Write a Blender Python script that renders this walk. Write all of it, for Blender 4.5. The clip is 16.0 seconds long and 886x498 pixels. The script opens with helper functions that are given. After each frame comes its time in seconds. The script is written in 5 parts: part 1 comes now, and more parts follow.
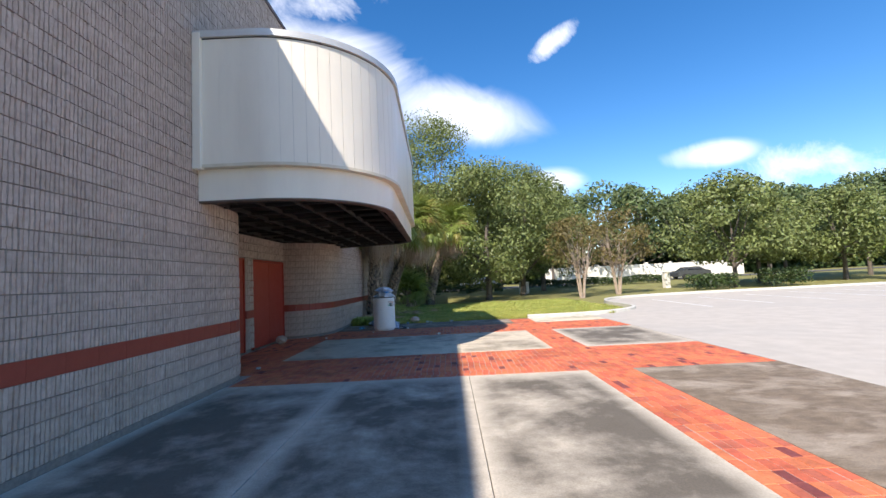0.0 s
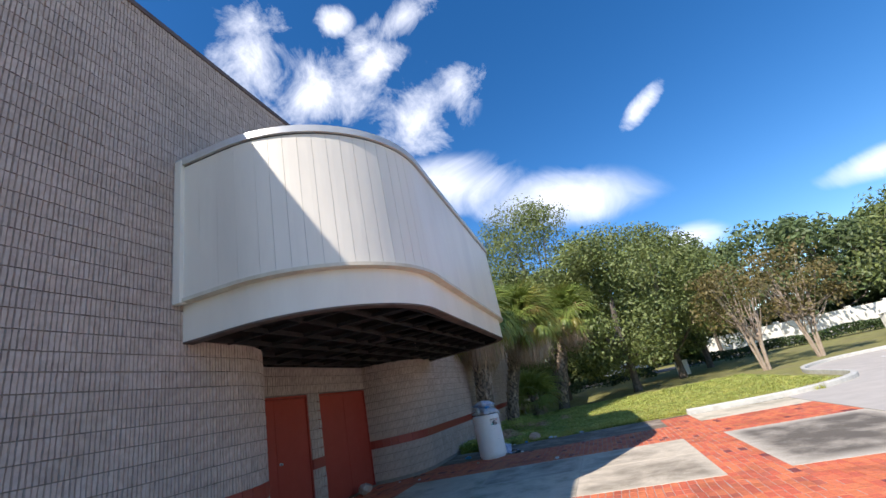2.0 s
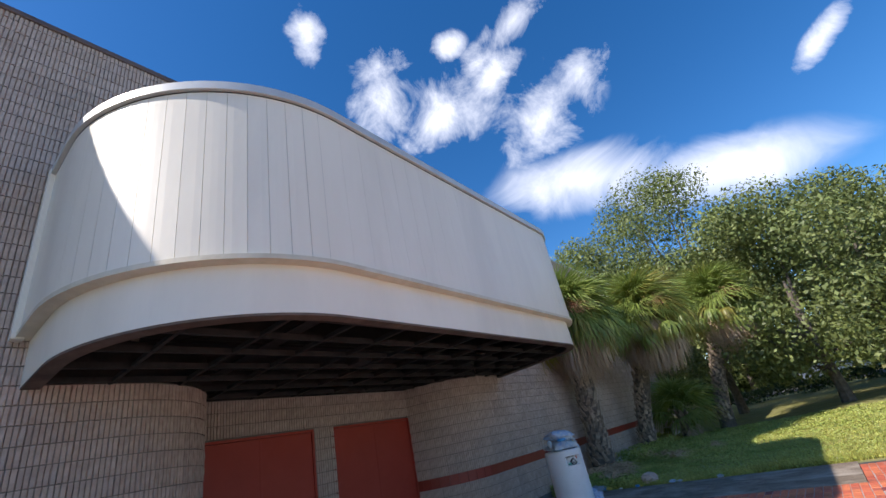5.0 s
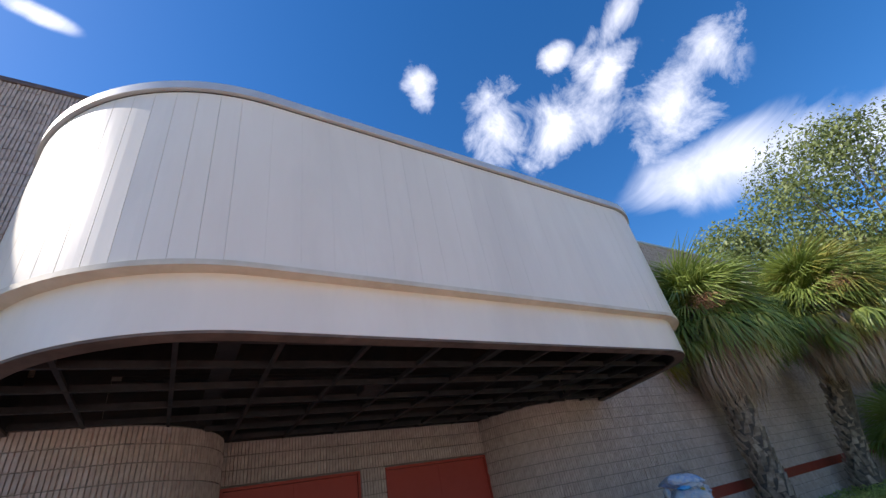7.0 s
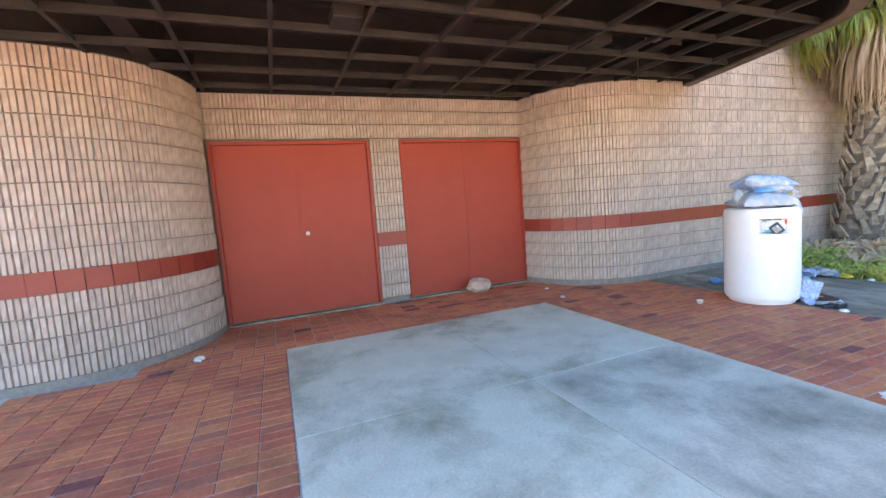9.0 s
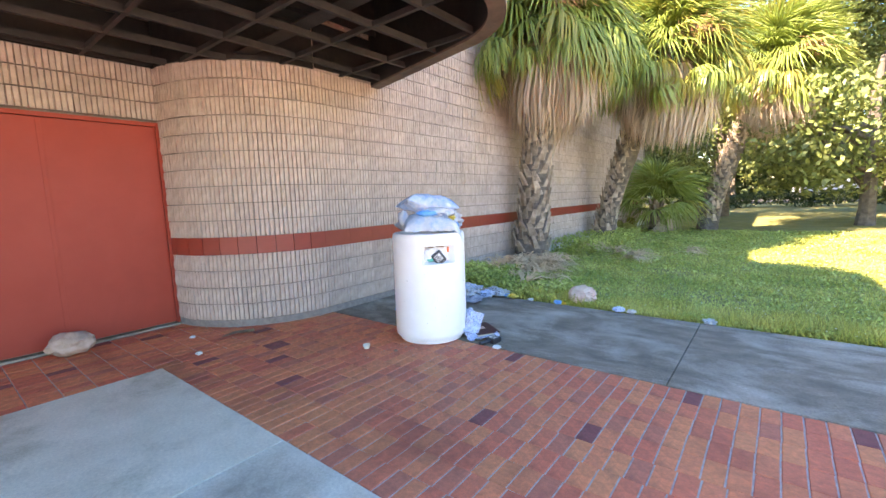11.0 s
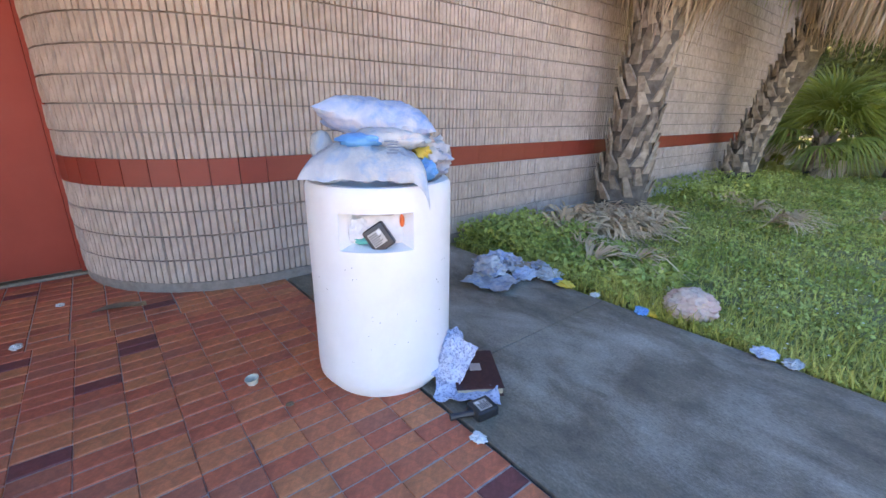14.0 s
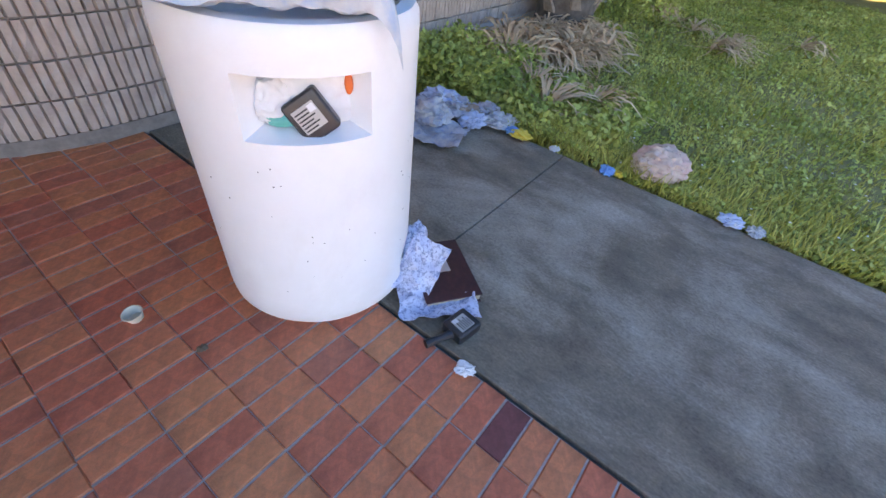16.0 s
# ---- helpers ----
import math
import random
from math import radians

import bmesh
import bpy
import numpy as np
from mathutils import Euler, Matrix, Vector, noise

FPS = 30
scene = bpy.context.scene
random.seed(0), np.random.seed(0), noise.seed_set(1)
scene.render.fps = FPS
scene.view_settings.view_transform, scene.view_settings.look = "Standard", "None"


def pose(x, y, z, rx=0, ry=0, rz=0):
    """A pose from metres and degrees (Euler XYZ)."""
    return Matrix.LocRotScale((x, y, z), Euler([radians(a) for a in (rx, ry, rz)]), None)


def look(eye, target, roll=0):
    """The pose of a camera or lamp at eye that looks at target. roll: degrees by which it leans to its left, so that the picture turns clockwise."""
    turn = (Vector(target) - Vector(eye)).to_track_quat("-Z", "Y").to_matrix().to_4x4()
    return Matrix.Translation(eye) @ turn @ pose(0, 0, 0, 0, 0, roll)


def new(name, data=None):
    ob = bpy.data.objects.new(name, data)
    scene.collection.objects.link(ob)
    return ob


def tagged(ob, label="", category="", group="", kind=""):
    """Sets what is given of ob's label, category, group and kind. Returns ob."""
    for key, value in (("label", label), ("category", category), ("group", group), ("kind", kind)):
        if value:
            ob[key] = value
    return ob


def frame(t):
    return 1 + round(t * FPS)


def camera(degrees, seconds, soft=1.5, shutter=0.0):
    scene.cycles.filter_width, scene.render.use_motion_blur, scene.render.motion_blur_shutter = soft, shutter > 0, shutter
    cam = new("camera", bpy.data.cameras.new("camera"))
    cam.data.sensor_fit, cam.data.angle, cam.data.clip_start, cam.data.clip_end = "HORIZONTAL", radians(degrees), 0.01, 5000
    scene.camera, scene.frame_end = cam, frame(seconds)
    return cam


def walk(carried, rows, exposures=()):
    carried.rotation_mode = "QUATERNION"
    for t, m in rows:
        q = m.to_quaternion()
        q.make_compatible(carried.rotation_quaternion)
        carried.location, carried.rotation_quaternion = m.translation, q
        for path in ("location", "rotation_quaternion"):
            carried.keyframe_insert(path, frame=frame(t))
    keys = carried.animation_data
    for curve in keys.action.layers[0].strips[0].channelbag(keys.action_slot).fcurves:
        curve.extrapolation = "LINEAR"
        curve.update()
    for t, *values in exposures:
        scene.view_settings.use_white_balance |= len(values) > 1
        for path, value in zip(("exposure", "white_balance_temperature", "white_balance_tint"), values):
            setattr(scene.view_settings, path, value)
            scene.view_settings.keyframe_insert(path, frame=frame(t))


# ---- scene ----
cam = camera(92.8, 16.0)
PATH = [
    (0, (0.436, 0.745, 1.611), (0.415, 2.739, 1.761), -2.9),
    (0.5, (0.568, 1.399, 1.67), (0.404, 3.387, 1.825), -2.8),
    (1, (0.904, 1.989, 1.64), (0.581, 3.94, 1.942), -6.6),
    (1.5, (1.124, 2.557, 1.634), (0.648, 4.429, 2.154), -8.8),
    (2, (1.471, 3.084, 1.629), (0.961, 4.895, 2.307), -12.2),
    (2.5, (1.741, 3.708, 1.623), (1.191, 5.512, 2.29), -13.7),
    (3, (1.991, 4.257, 1.663), (1.332, 6.01, 2.365), -13.1),
    (3.5, (2.266, 4.858, 1.671), (1.461, 6.522, 2.435), -15.3),
    (4, (2.415, 5.451, 1.674), (1.504, 7.048, 2.463), -13.9),
    (4.2, (2.497, 5.655, 1.668), (1.553, 7.226, 2.468), -13.8),
    (6.3, (2.859, 8.183, 1.57), (1.572, 9.382, 2.523), -10.2),
    (6.5, (2.862, 8.409, 1.568), (1.534, 9.534, 2.554), -10.4),
    (7, (2.772, 8.944, 1.577), (1.382, 9.922, 2.631), -11.7),
    (7.5, (2.508, 9.32, 1.573), (0.932, 10.147, 2.484), -9.0),
    (8, (2.016, 9.644, 1.479), (0.21, 10.473, 1.698), -5.9),
    (8.5, (1.683, 9.991, 1.425), (-0.141, 10.808, 1.334), -5.5),
    (9, (1.375, 10.298, 1.394), (-0.477, 11.028, 1.198), -4.3),
    (9.5, (1.08, 10.706, 1.457), (-0.695, 11.611, 1.276), -1.4),
    (10, (1.03, 11.272, 1.442), (-0.423, 12.643, 1.334), -1.6),
    (10.2, (1.038, 11.486, 1.44), (-0.302, 12.966, 1.328), -1.6),
    (12.3, (0.717, 13.607, 1.507), (-0.486, 15.152, 1.1), -3.4),
    (12.5, (0.689, 13.781, 1.492), (-0.58, 15.275, 1.092), -3.3),
    (13, (0.548, 14.11, 1.483), (-0.843, 15.487, 1.074), -3.0),
    (13.5, (0.324, 14.339, 1.498), (-1.049, 15.698, 0.978), -2.3),
    (14, (0.022, 14.554, 1.424), (-1.453, 15.761, 0.816), 0.5),
    (14.5, (-0.311, 14.64, 1.4), (-1.79, 15.737, 0.62), 6.1),
    (15, (-0.706, 14.631, 1.403), (-1.863, 15.846, 0.316), 10.2),
    (15.5, (-0.837, 14.675, 1.391), (-1.72, 15.932, 0.111), 15.0),
    (16, (-0.709, 14.854, 1.401), (-1.534, 16.102, 0.073), 7.6),
]
# the phone's own exposure: darker towards the sky, brighter under the canopy; white balance set for open shade
EXPOSURES = [(0.0, 0.72, 6900, 13), (1.5, 0.58, 6700, 13), (4.0, 0.42, 6600, 13), (6.5, 0.55, 6600, 15), (7.4, 0.65, 6900, 16), (8.0, 1.85, 8200, 20), (8.6, 2.62, 9400, 24), (9.2, 3.2, 9400, 21), (10.0, 3.25, 9300, 21), (12.5, 2.75, 8900, 27), (14.0, 2.75, 8950, 29), (16.0, 2.65, 10200, 33)]
walk(cam, [(t, look(eye, target, roll)) for t, eye, target, roll in PATH], EXPOSURES)

# ---- world, sun ----
SUN_WAY = Vector((0.484, 1.05, -1.0)).normalized()
world = bpy.data.worlds.new("sky")
scene.world = world
world.use_nodes = True
wt = world.node_tree
wt.nodes.clear()


def wnode(kind, **values):
    n = wt.nodes.new(kind)
    for k, v in values.items():
        n.inputs[k].default_value = v
    return n


w_out = wnode("ShaderNodeOutputWorld")
w_bg = wnode("ShaderNodeBackground", Strength=0.132)
w_sky = wnode("ShaderNodeTexSky")
w_sky.sky_type = "NISHITA"
w_sky.sun_disc = False
w_sky.sun_elevation = math.asin(-SUN_WAY.z)
w_sky.sun_rotation = math.atan2(-SUN_WAY.x, -SUN_WAY.y)
w_sky.air_density, w_sky.dust_density, w_sky.ozone_density = 1.0, 0.3, 3.5
w_hue = wnode("ShaderNodeHueSaturation", Hue=0.504, Saturation=1.32, Value=1.0)
wt.links.new(w_sky.outputs[0], w_hue.inputs["Color"])
w_co = wnode("ShaderNodeTexCoord")
w_sep = wnode("ShaderNodeSeparateXYZ")
wt.links.new(w_co.outputs["Generated"], w_sep.inputs[0])


def wmath(op, a, b=None, clamp=False):
    n = wt.nodes.new("ShaderNodeMath")
    n.operation, n.use_clamp = op, clamp
    for i, v in enumerate((a, b)):
        if v is None:
            continue
        if isinstance(v, (int, float)):
            n.inputs[i].default_value = v
        else:
            wt.links.new(v, n.inputs[i])
    return n.outputs[0]


def wvec(op, a, b):
    n = wt.nodes.new("ShaderNodeVectorMath")
    n.operation = op
    for i, v in enumerate((a, b)):
        if isinstance(v, (tuple, list, Vector)):
            n.inputs[i].default_value = v
        else:
            wt.links.new(v, n.inputs[i])
    return n


# fair-weather clouds round fixed directions, torn by noise
w_n2 = wnode("ShaderNodeTexNoise", Scale=10.0, Detail=9.0, Roughness=0.65, Distortion=0.4)
wt.links.new(w_co.outputs["Generated"], w_n2.inputs["Vector"])


def cloud(azimuth, height, wide, tall, tilt=0.0):
    """An elongated cloud round a direction (degrees; azimuth 0 is +y, positive to +x)."""
    a, e = radians(azimuth), radians(height)
    c = Vector((math.sin(a) * math.cos(e), math.cos(a) * math.cos(e), math.sin(e)))
    right = Vector((math.cos(a), -math.sin(a), 0))
    up = right.cross(c)
    ax = right * math.cos(radians(tilt)) + up * math.sin(radians(tilt))
    ay = ax.cross(c)
    d = wvec("SUBTRACT", w_co.outputs["Generated"], c).outputs["Vector"]
    u = wmath("DIVIDE", wvec("DOT_PRODUCT", d, ax).outputs["Value"], radians(wide))
    v = wmath("DIVIDE", wvec("DOT_PRODUCT", d, ay).outputs["Value"], radians(tall))
    r = wmath("SQRT", wmath("ADD", wmath("MULTIPLY", u, u), wmath("MULTIPLY", v, v)))
    return wmath("SUBTRACT", 1.0, r, clamp=True)


def heap(shapes):
    total = None
    for shape in shapes:
        one = cloud(*shape)
        total = one if total is None else wmath("MAXIMUM", total, one)
    return total


torn = heap((
    (15.6, 28.6, 4.2, 1.5, 28), (-39.5, 45.6, 7, 7.5, 25), (-29.5, 42.2, 9, 6, 20), (-14.6, 37.6, 9.5, 6.5, 30), (-8.5, 39.5, 6, 4, 30), (-21.0, 44.5, 6, 3.5, 30),
    (-52.5, 52.6, 3, 4.5, 0), (-14.0, 49.0, 7, 2.6, 20), (-22.2, 46.4, 4, 2.6, 15), (-26.8, 49.4, 3, 2.2, 0), (42.0, 10.0, 9, 3.0, -8),
    (60.0, 14.0, 12, 3.5, 0), (100.0, 20.0, 16, 5, 0), (170.0, 26.0, 18, 6, 0), (230.0, 20.0, 14, 4, 0),
))
veil = heap(((1.0, 22.4, 15, 4.6, -14), (-13.5, 28.0, 14, 5.5, -14), (32.5, 12.8, 6, 1.9, -3), (14.5, 12.0, 5, 2.6, 0), (-116.0, 50.7, 4, 1.1, 10)))
w_edge = wmath("ADD", wmath("MULTIPLY", torn, 1.35), wmath("MULTIPLY", wmath("SUBTRACT", w_n2.outputs[0], 0.62), 2.9))
w_torn = wmath("MULTIPLY", wmath("MULTIPLY", w_edge, 0.8, clamp=True), wmath("MULTIPLY", torn, 5.0, clamp=True), clamp=True)
w_n3 = wnode("ShaderNodeTexNoise", Scale=5.0, Detail=8.0, Roughness=0.6, Distortion=1.2)
wt.links.new(w_co.outputs["Generated"], w_n3.inputs["Vector"])
w_soft = wmath("MULTIPLY", wmath("MULTIPLY", wmath("ADD", wmath("MULTIPLY", veil, 1.7), wmath("MULTIPLY", wmath("SUBTRACT", w_n3.outputs[0], 0.56), 2.3)), 0.62, clamp=True), wmath("MULTIPLY", veil, 3.0, clamp=True), clamp=True)
w_mask = wmath("MAXIMUM", w_torn, w_soft)
w_mix = wt.nodes.new("ShaderNodeMix")
w_mix.data_type = "RGBA"
wt.links.new(w_mask, w_mix.inputs["Factor"])
wt.links.new(w_hue.outputs[0], w_mix.inputs["A"])
w_mix.inputs["B"].default_value = (7.2, 7.6, 8.4, 1)
wt.links.new(w_mix.outputs["Result"], w_bg.inputs["Color"])
wt.links.new(w_bg.outputs[0], w_out.inputs[0])

sun_data = bpy.data.lights.new("sun", "SUN")
sun_data.energy, sun_data.angle, sun_data.color = 4.4, radians(0.53), (1.0, 0.95, 0.87)
sun = new("sun", sun_data)
sun.matrix_world = look(-60 * SUN_WAY, (0, 0, 0))

# ---- materials ----
def surf(name, c1, c2, scale=6.0, rough=0.8, bump=0.2, bscale=80.0, metal=0.0, stain=None, sscale=0.7, samount=0.5, vary=0.0, island=0.0, space="Object", spec=0.5, depth=0.004, stretch=(1, 1, 1), edge=0.0, lo=0.48, hi=0.66, speck=0.0, swirl=0.5):
    """Principled surface: two colours mixed by noise, an optional stain colour at a larger scale, fine relief, variation from piece to piece."""
    m = bpy.data.materials.new(name)
    m.use_nodes = True
    t = m.node_tree
    p = t.nodes["Principled BSDF"]
    p.inputs["Roughness"].default_value, p.inputs["Metallic"].default_value = rough, metal
    p.inputs["Specular IOR Level"].default_value = spec
    co = t.nodes.new("ShaderNodeTexCoord")
    mp = t.nodes.new("ShaderNodeMapping")
    mp.inputs["Scale"].default_value = stretch
    t.links.new(co.outputs[space], mp.inputs[0])
    src = mp.outputs[0]

    def noise_tex(sc, detail=6.0, r=0.6, dist=0.0):
        n = t.nodes.new("ShaderNodeTexNoise")
        n.inputs["Scale"].default_value, n.inputs["Detail"].default_value = sc, detail
        n.inputs["Roughness"].default_value, n.inputs["Distortion"].default_value = r, dist
        t.links.new(src, n.inputs["Vector"])
        return n.outputs[0]

    def ramp(v, lo, hi):
        n = t.nodes.new("ShaderNodeMapRange")
        n.inputs[1].default_value, n.inputs[2].default_value = lo, hi
        t.links.new(v, n.inputs[0])
        return n.outputs[0]

    def mix(f, a, b, kind="MIX"):
        n = t.nodes.new("ShaderNodeMix")
        n.data_type, n.blend_type = "RGBA", kind
        for sock, v in (("Factor", f), ("A", a), ("B", b)):
            if isinstance(v, (int, float)):
                n.inputs[sock].default_value = v
            elif isinstance(v, tuple):
                n.inputs[sock].default_value = (*v, 1)
            else:
                t.links.new(v, n.inputs[sock])
        return n.outputs["Result"]

    col = mix(ramp(noise_tex(scale), 0.35, 0.65), c1, c2)
    if stain:
        f = ramp(noise_tex(sscale, 9.0, 0.66, swirl), lo, hi)
        n = t.nodes.new("ShaderNodeMath")
        n.operation = "MULTIPLY"
        n.inputs[1].default_value = samount
        t.links.new(f, n.inputs[0])
        f = n.outputs[0]
        if edge:    # growth keeps off the slab's margins
            sep = t.nodes.new("ShaderNodeSeparateXYZ")
            t.links.new(co.outputs["Generated"], sep.inputs[0])
            for axis in (0, 1):
                pp = t.nodes.new("ShaderNodeMath")
                pp.operation = "PINGPONG"
                pp.inputs[1].default_value = 0.5
                t.links.new(sep.outputs[axis], pp.inputs[0])
                k = t.nodes.new("ShaderNodeMath")
                k.operation = "MULTIPLY"
                t.links.new(ramp(pp.outputs[0], 0.0, edge), k.inputs[0])
                t.links.new(f, k.inputs[1])
                f = k.outputs[0]
        col = mix(f, col, stain)
    if speck:
        sp = t.nodes.new("ShaderNodeHueSaturation")
        mr = t.nodes.new("ShaderNodeMapRange")
        mr.inputs[1].default_value, mr.inputs[2].default_value = 0.3, 0.7
        mr.inputs[3].default_value, mr.inputs[4].default_value = 1 - speck, 1 + speck
        t.links.new(noise_tex(bscale * 0.35, 8.0, 0.8), mr.inputs[0])
        t.links.new(mr.outputs[0], sp.inputs["Value"])
        t.links.new(col, sp.inputs["Color"])
        col = sp.outputs[0]
    for amount, node, sock in ((vary, "ShaderNodeObjectInfo", "Random"), (island, "ShaderNodeNewGeometry", "Random Per Island")):
        if amount:
            r = t.nodes.new(node).outputs[sock]
            hs = t.nodes.new("ShaderNodeHueSaturation")
            mr = t.nodes.new("ShaderNodeMapRange")
            mr.inputs[3].default_value, mr.inputs[4].default_value = 1 - amount, 1 + amount
            t.links.new(r, mr.inputs[0])
            t.links.new(mr.outputs[0], hs.inputs["Value"])
            t.links.new(col, hs.inputs["Color"])
            col = hs.outputs[0]
    t.links.new(col, p.inputs["Base Color"])
    rr = t.nodes.new("ShaderNodeMapRange")
    rr.inputs[3].default_value, rr.inputs[4].default_value = max(0.02, rough - 0.12), min(1, rough + 0.1)
    t.links.new(noise_tex(scale * 3), rr.inputs[0])
    t.links.new(rr.outputs[0], p.inputs["Roughness"])
    if bump:
        b = t.nodes.new("ShaderNodeBump")
        b.inputs["Strength"].default_value, b.inputs["Distance"].default_value = bump, depth
        t.links.new(noise_tex(bscale, 4.0), b.inputs["Height"])
        t.links.new(b.outputs[0], p.inputs["Normal"])
    m["made"] = 1
    return m


def leafy(name, c1, c2, rough=0.55, through_light=0.25, amount=0.35):
    """Leaf: colour differs from leaf to leaf, some light passes through."""
    m = surf(name, c1, c2, scale=1.2, rough=rough, bump=0, island=amount, space="Object")
    t = m.node_tree
    p = t.nodes["Principled BSDF"]
    tr = t.nodes.new("ShaderNodeBsdfTranslucent")
    mx = t.nodes.new("ShaderNodeMixShader")
    mx.inputs[0].default_value = through_light
    t.links.new(p.inputs["Base Color"].links[0].from_socket, tr.inputs[0])
    t.links.new(p.outputs[0], mx.inputs[1])
    t.links.new(tr.outputs[0], mx.inputs[2])
    t.links.new(mx.outputs[0], t.nodes["Material Output"].inputs[0])
    return m


M_BLOCK = surf("split_rib_block", (0.405, 0.318, 0.27), (0.52, 0.42, 0.362), scale=9, rough=0.92, bump=0.5, bscale=120, vary=0.07, island=0.06, stain=(0.36, 0.28, 0.22), sscale=1.1, samount=0.35)
M_MORTAR = surf("mortar", (0.20, 0.17, 0.15), (0.27, 0.235, 0.21), scale=20, rough=0.95, bump=0.3)
M_BAND = surf("red_band_paint", (0.25, 0.034, 0.020), (0.30, 0.045, 0.027), scale=4, rough=0.5, bump=0.15, bscale=60, vary=0.03, stain=(0.20, 0.032, 0.022), sscale=1.5, samount=0.4)
M_DOOR = surf("red_door_paint", (0.34, 0.044, 0.026), (0.37, 0.052, 0.032), scale=2.0, spec=0.3, rough=0.52, bump=0.08, bscale=50, stain=(0.28, 0.036, 0.022), sscale=1.2, samount=0.35)
M_CONC = surf("weathered_concrete", (0.51, 0.445, 0.355), (0.62, 0.55, 0.45), scale=5, rough=0.9, bump=0.25, bscale=150, stain=(0.085, 0.070, 0.053), sscale=0.6, samount=0.88, edge=0.13, lo=0.33, hi=0.56, speck=0.28, swirl=0.15)
M_CONC_MID = surf("patchy_concrete", (0.56, 0.48, 0.365), (0.66, 0.575, 0.45), scale=5, rough=0.88, bump=0.25, bscale=150, stain=(0.20, 0.165, 0.12), sscale=0.8, samount=0.85, edge=0.10, lo=0.42, hi=0.62, speck=0.22, swirl=0.3)
M_CONC_CLEAN = surf("clean_concrete", (0.62, 0.535, 0.395), (0.71, 0.625, 0.48), scale=3, rough=0.85, bump=0.2, bscale=150, stain=(0.27, 0.235, 0.145), sscale=1.1, samount=0.8, speck=0.2, swirl=0.2, lo=0.49, hi=0.68)
M_CONC_DARK = surf("mildewed_concrete", (0.155, 0.115, 0.080), (0.26, 0.198, 0.138), scale=4, rough=0.92, bump=0.3, bscale=150, stain=(0.46, 0.385, 0.305), sscale=1.0, samount=0.75, speck=0.45, swirl=0.35, lo=0.47, hi=0.66, stretch=(1, 1.6, 1))
M_JOINT = surf("joint_dirt", (0.06, 0.055, 0.05), (0.10, 0.095, 0.085), scale=30, rough=1.0, bump=0.3)
M_BRICKBED = surf("brick_joint_sand", (0.36, 0.29, 0.26), (0.50, 0.43, 0.39), scale=20, rough=1.0, bump=0.4)
M_LOT = surf("bleached_asphalt", (0.47, 0.425, 0.37), (0.54, 0.49, 0.43), scale=2, rough=0.92, bump=0.3, bscale=200, stain=(0.44, 0.41, 0.37), sscale=0.25, samount=0.6)
M_ROAD = surf("asphalt", (0.10, 0.10, 0.105), (0.15, 0.15, 0.15), scale=3, rough=0.9, bump=0.3, bscale=100)
M_LINE = surf("white_lane_paint", (0.70, 0.70, 0.68), (0.8, 0.8, 0.78), scale=8, rough=0.7, bump=0.1)
M_KERB = surf("kerb_concrete", (0.50, 0.48, 0.42), (0.62, 0.60, 0.54), scale=6, rough=0.9, bump=0.2)
M_GRASS_GROUND = surf("lawn_soil", (0.19, 0.185, 0.055), (0.29, 0.275, 0.09), scale=1.6, rough=1.0, bump=0.6, bscale=30, stain=(0.24, 0.20, 0.11), sscale=0.5, samount=0.55, depth=0.02)
M_WHITE = surf("cream_fascia_paint", (0.79, 0.73, 0.625), (0.84, 0.785, 0.68), scale=1.2, rough=0.38, bump=0.04, bscale=30, stain=(0.62, 0.58, 0.51), sscale=0.8, samount=0.35, stretch=(1, 1, 0.25))
M_TRIM = surf("cream_trim_paint", (0.60, 0.54, 0.42), (0.70, 0.64, 0.52), scale=3, rough=0.5, bump=0.05, stain=(0.45, 0.38, 0.27), sscale=1.5, samount=0.5)
M_FLASH = surf("grey_metal_flashing", (0.55, 0.55, 0.54), (0.64, 0.64, 0.62), scale=2, rough=0.45, bump=0.03, metal=0.3)
# rust-stained steel, base blackened to stand in for the canopy cavity's shade
M_SHADE_STEEL = surf("sooty_black_steel", (0.007, 0.006, 0.006), (0.016, 0.014, 0.013), scale=5, rough=0.75, bump=0.2, stain=(0.035, 0.022, 0.016), sscale=1.3, samount=0.5)
# dusty stains over a base darkened to keep the soffit in shade
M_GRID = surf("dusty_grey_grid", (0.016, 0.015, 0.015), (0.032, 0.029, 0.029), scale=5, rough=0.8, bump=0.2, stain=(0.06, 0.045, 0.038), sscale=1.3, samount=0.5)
M_RUST = surf("rusty_rim", (0.10, 0.075, 0.06), (0.17, 0.125, 0.10), scale=4, rough=0.85, bump=0.3, stain=(0.05, 0.04, 0.035), sscale=1.5, samount=0.6)
M_COPING = surf("brown_coping", (0.10, 0.07, 0.065), (0.14, 0.10, 0.09), scale=3, rough=0.5, bump=0.05)
M_CAN = surf("white_can_paint", (0.78, 0.78, 0.77), (0.83, 0.83, 0.82), scale=2.5, rough=0.5, bump=0.15, bscale=60, stain=(0.62, 0.60, 0.55), sscale=2.2, samount=0.25)
M_BARK = surf("palm_bark", (0.055, 0.043, 0.034), (0.12, 0.10, 0.082), scale=8, rough=0.95, bump=0.7, bscale=40, island=0.3, depth=0.01)
M_BOOT = surf("palm_boot", (0.17, 0.125, 0.09), (0.38, 0.30, 0.23), scale=8, rough=0.9, bump=0.5, bscale=60, island=0.35)
M_TRUNK = surf("tree_bark", (0.08, 0.065, 0.05), (0.17, 0.14, 0.115), scale=6, rough=0.95, bump=0.7, bscale=20, depth=0.02)
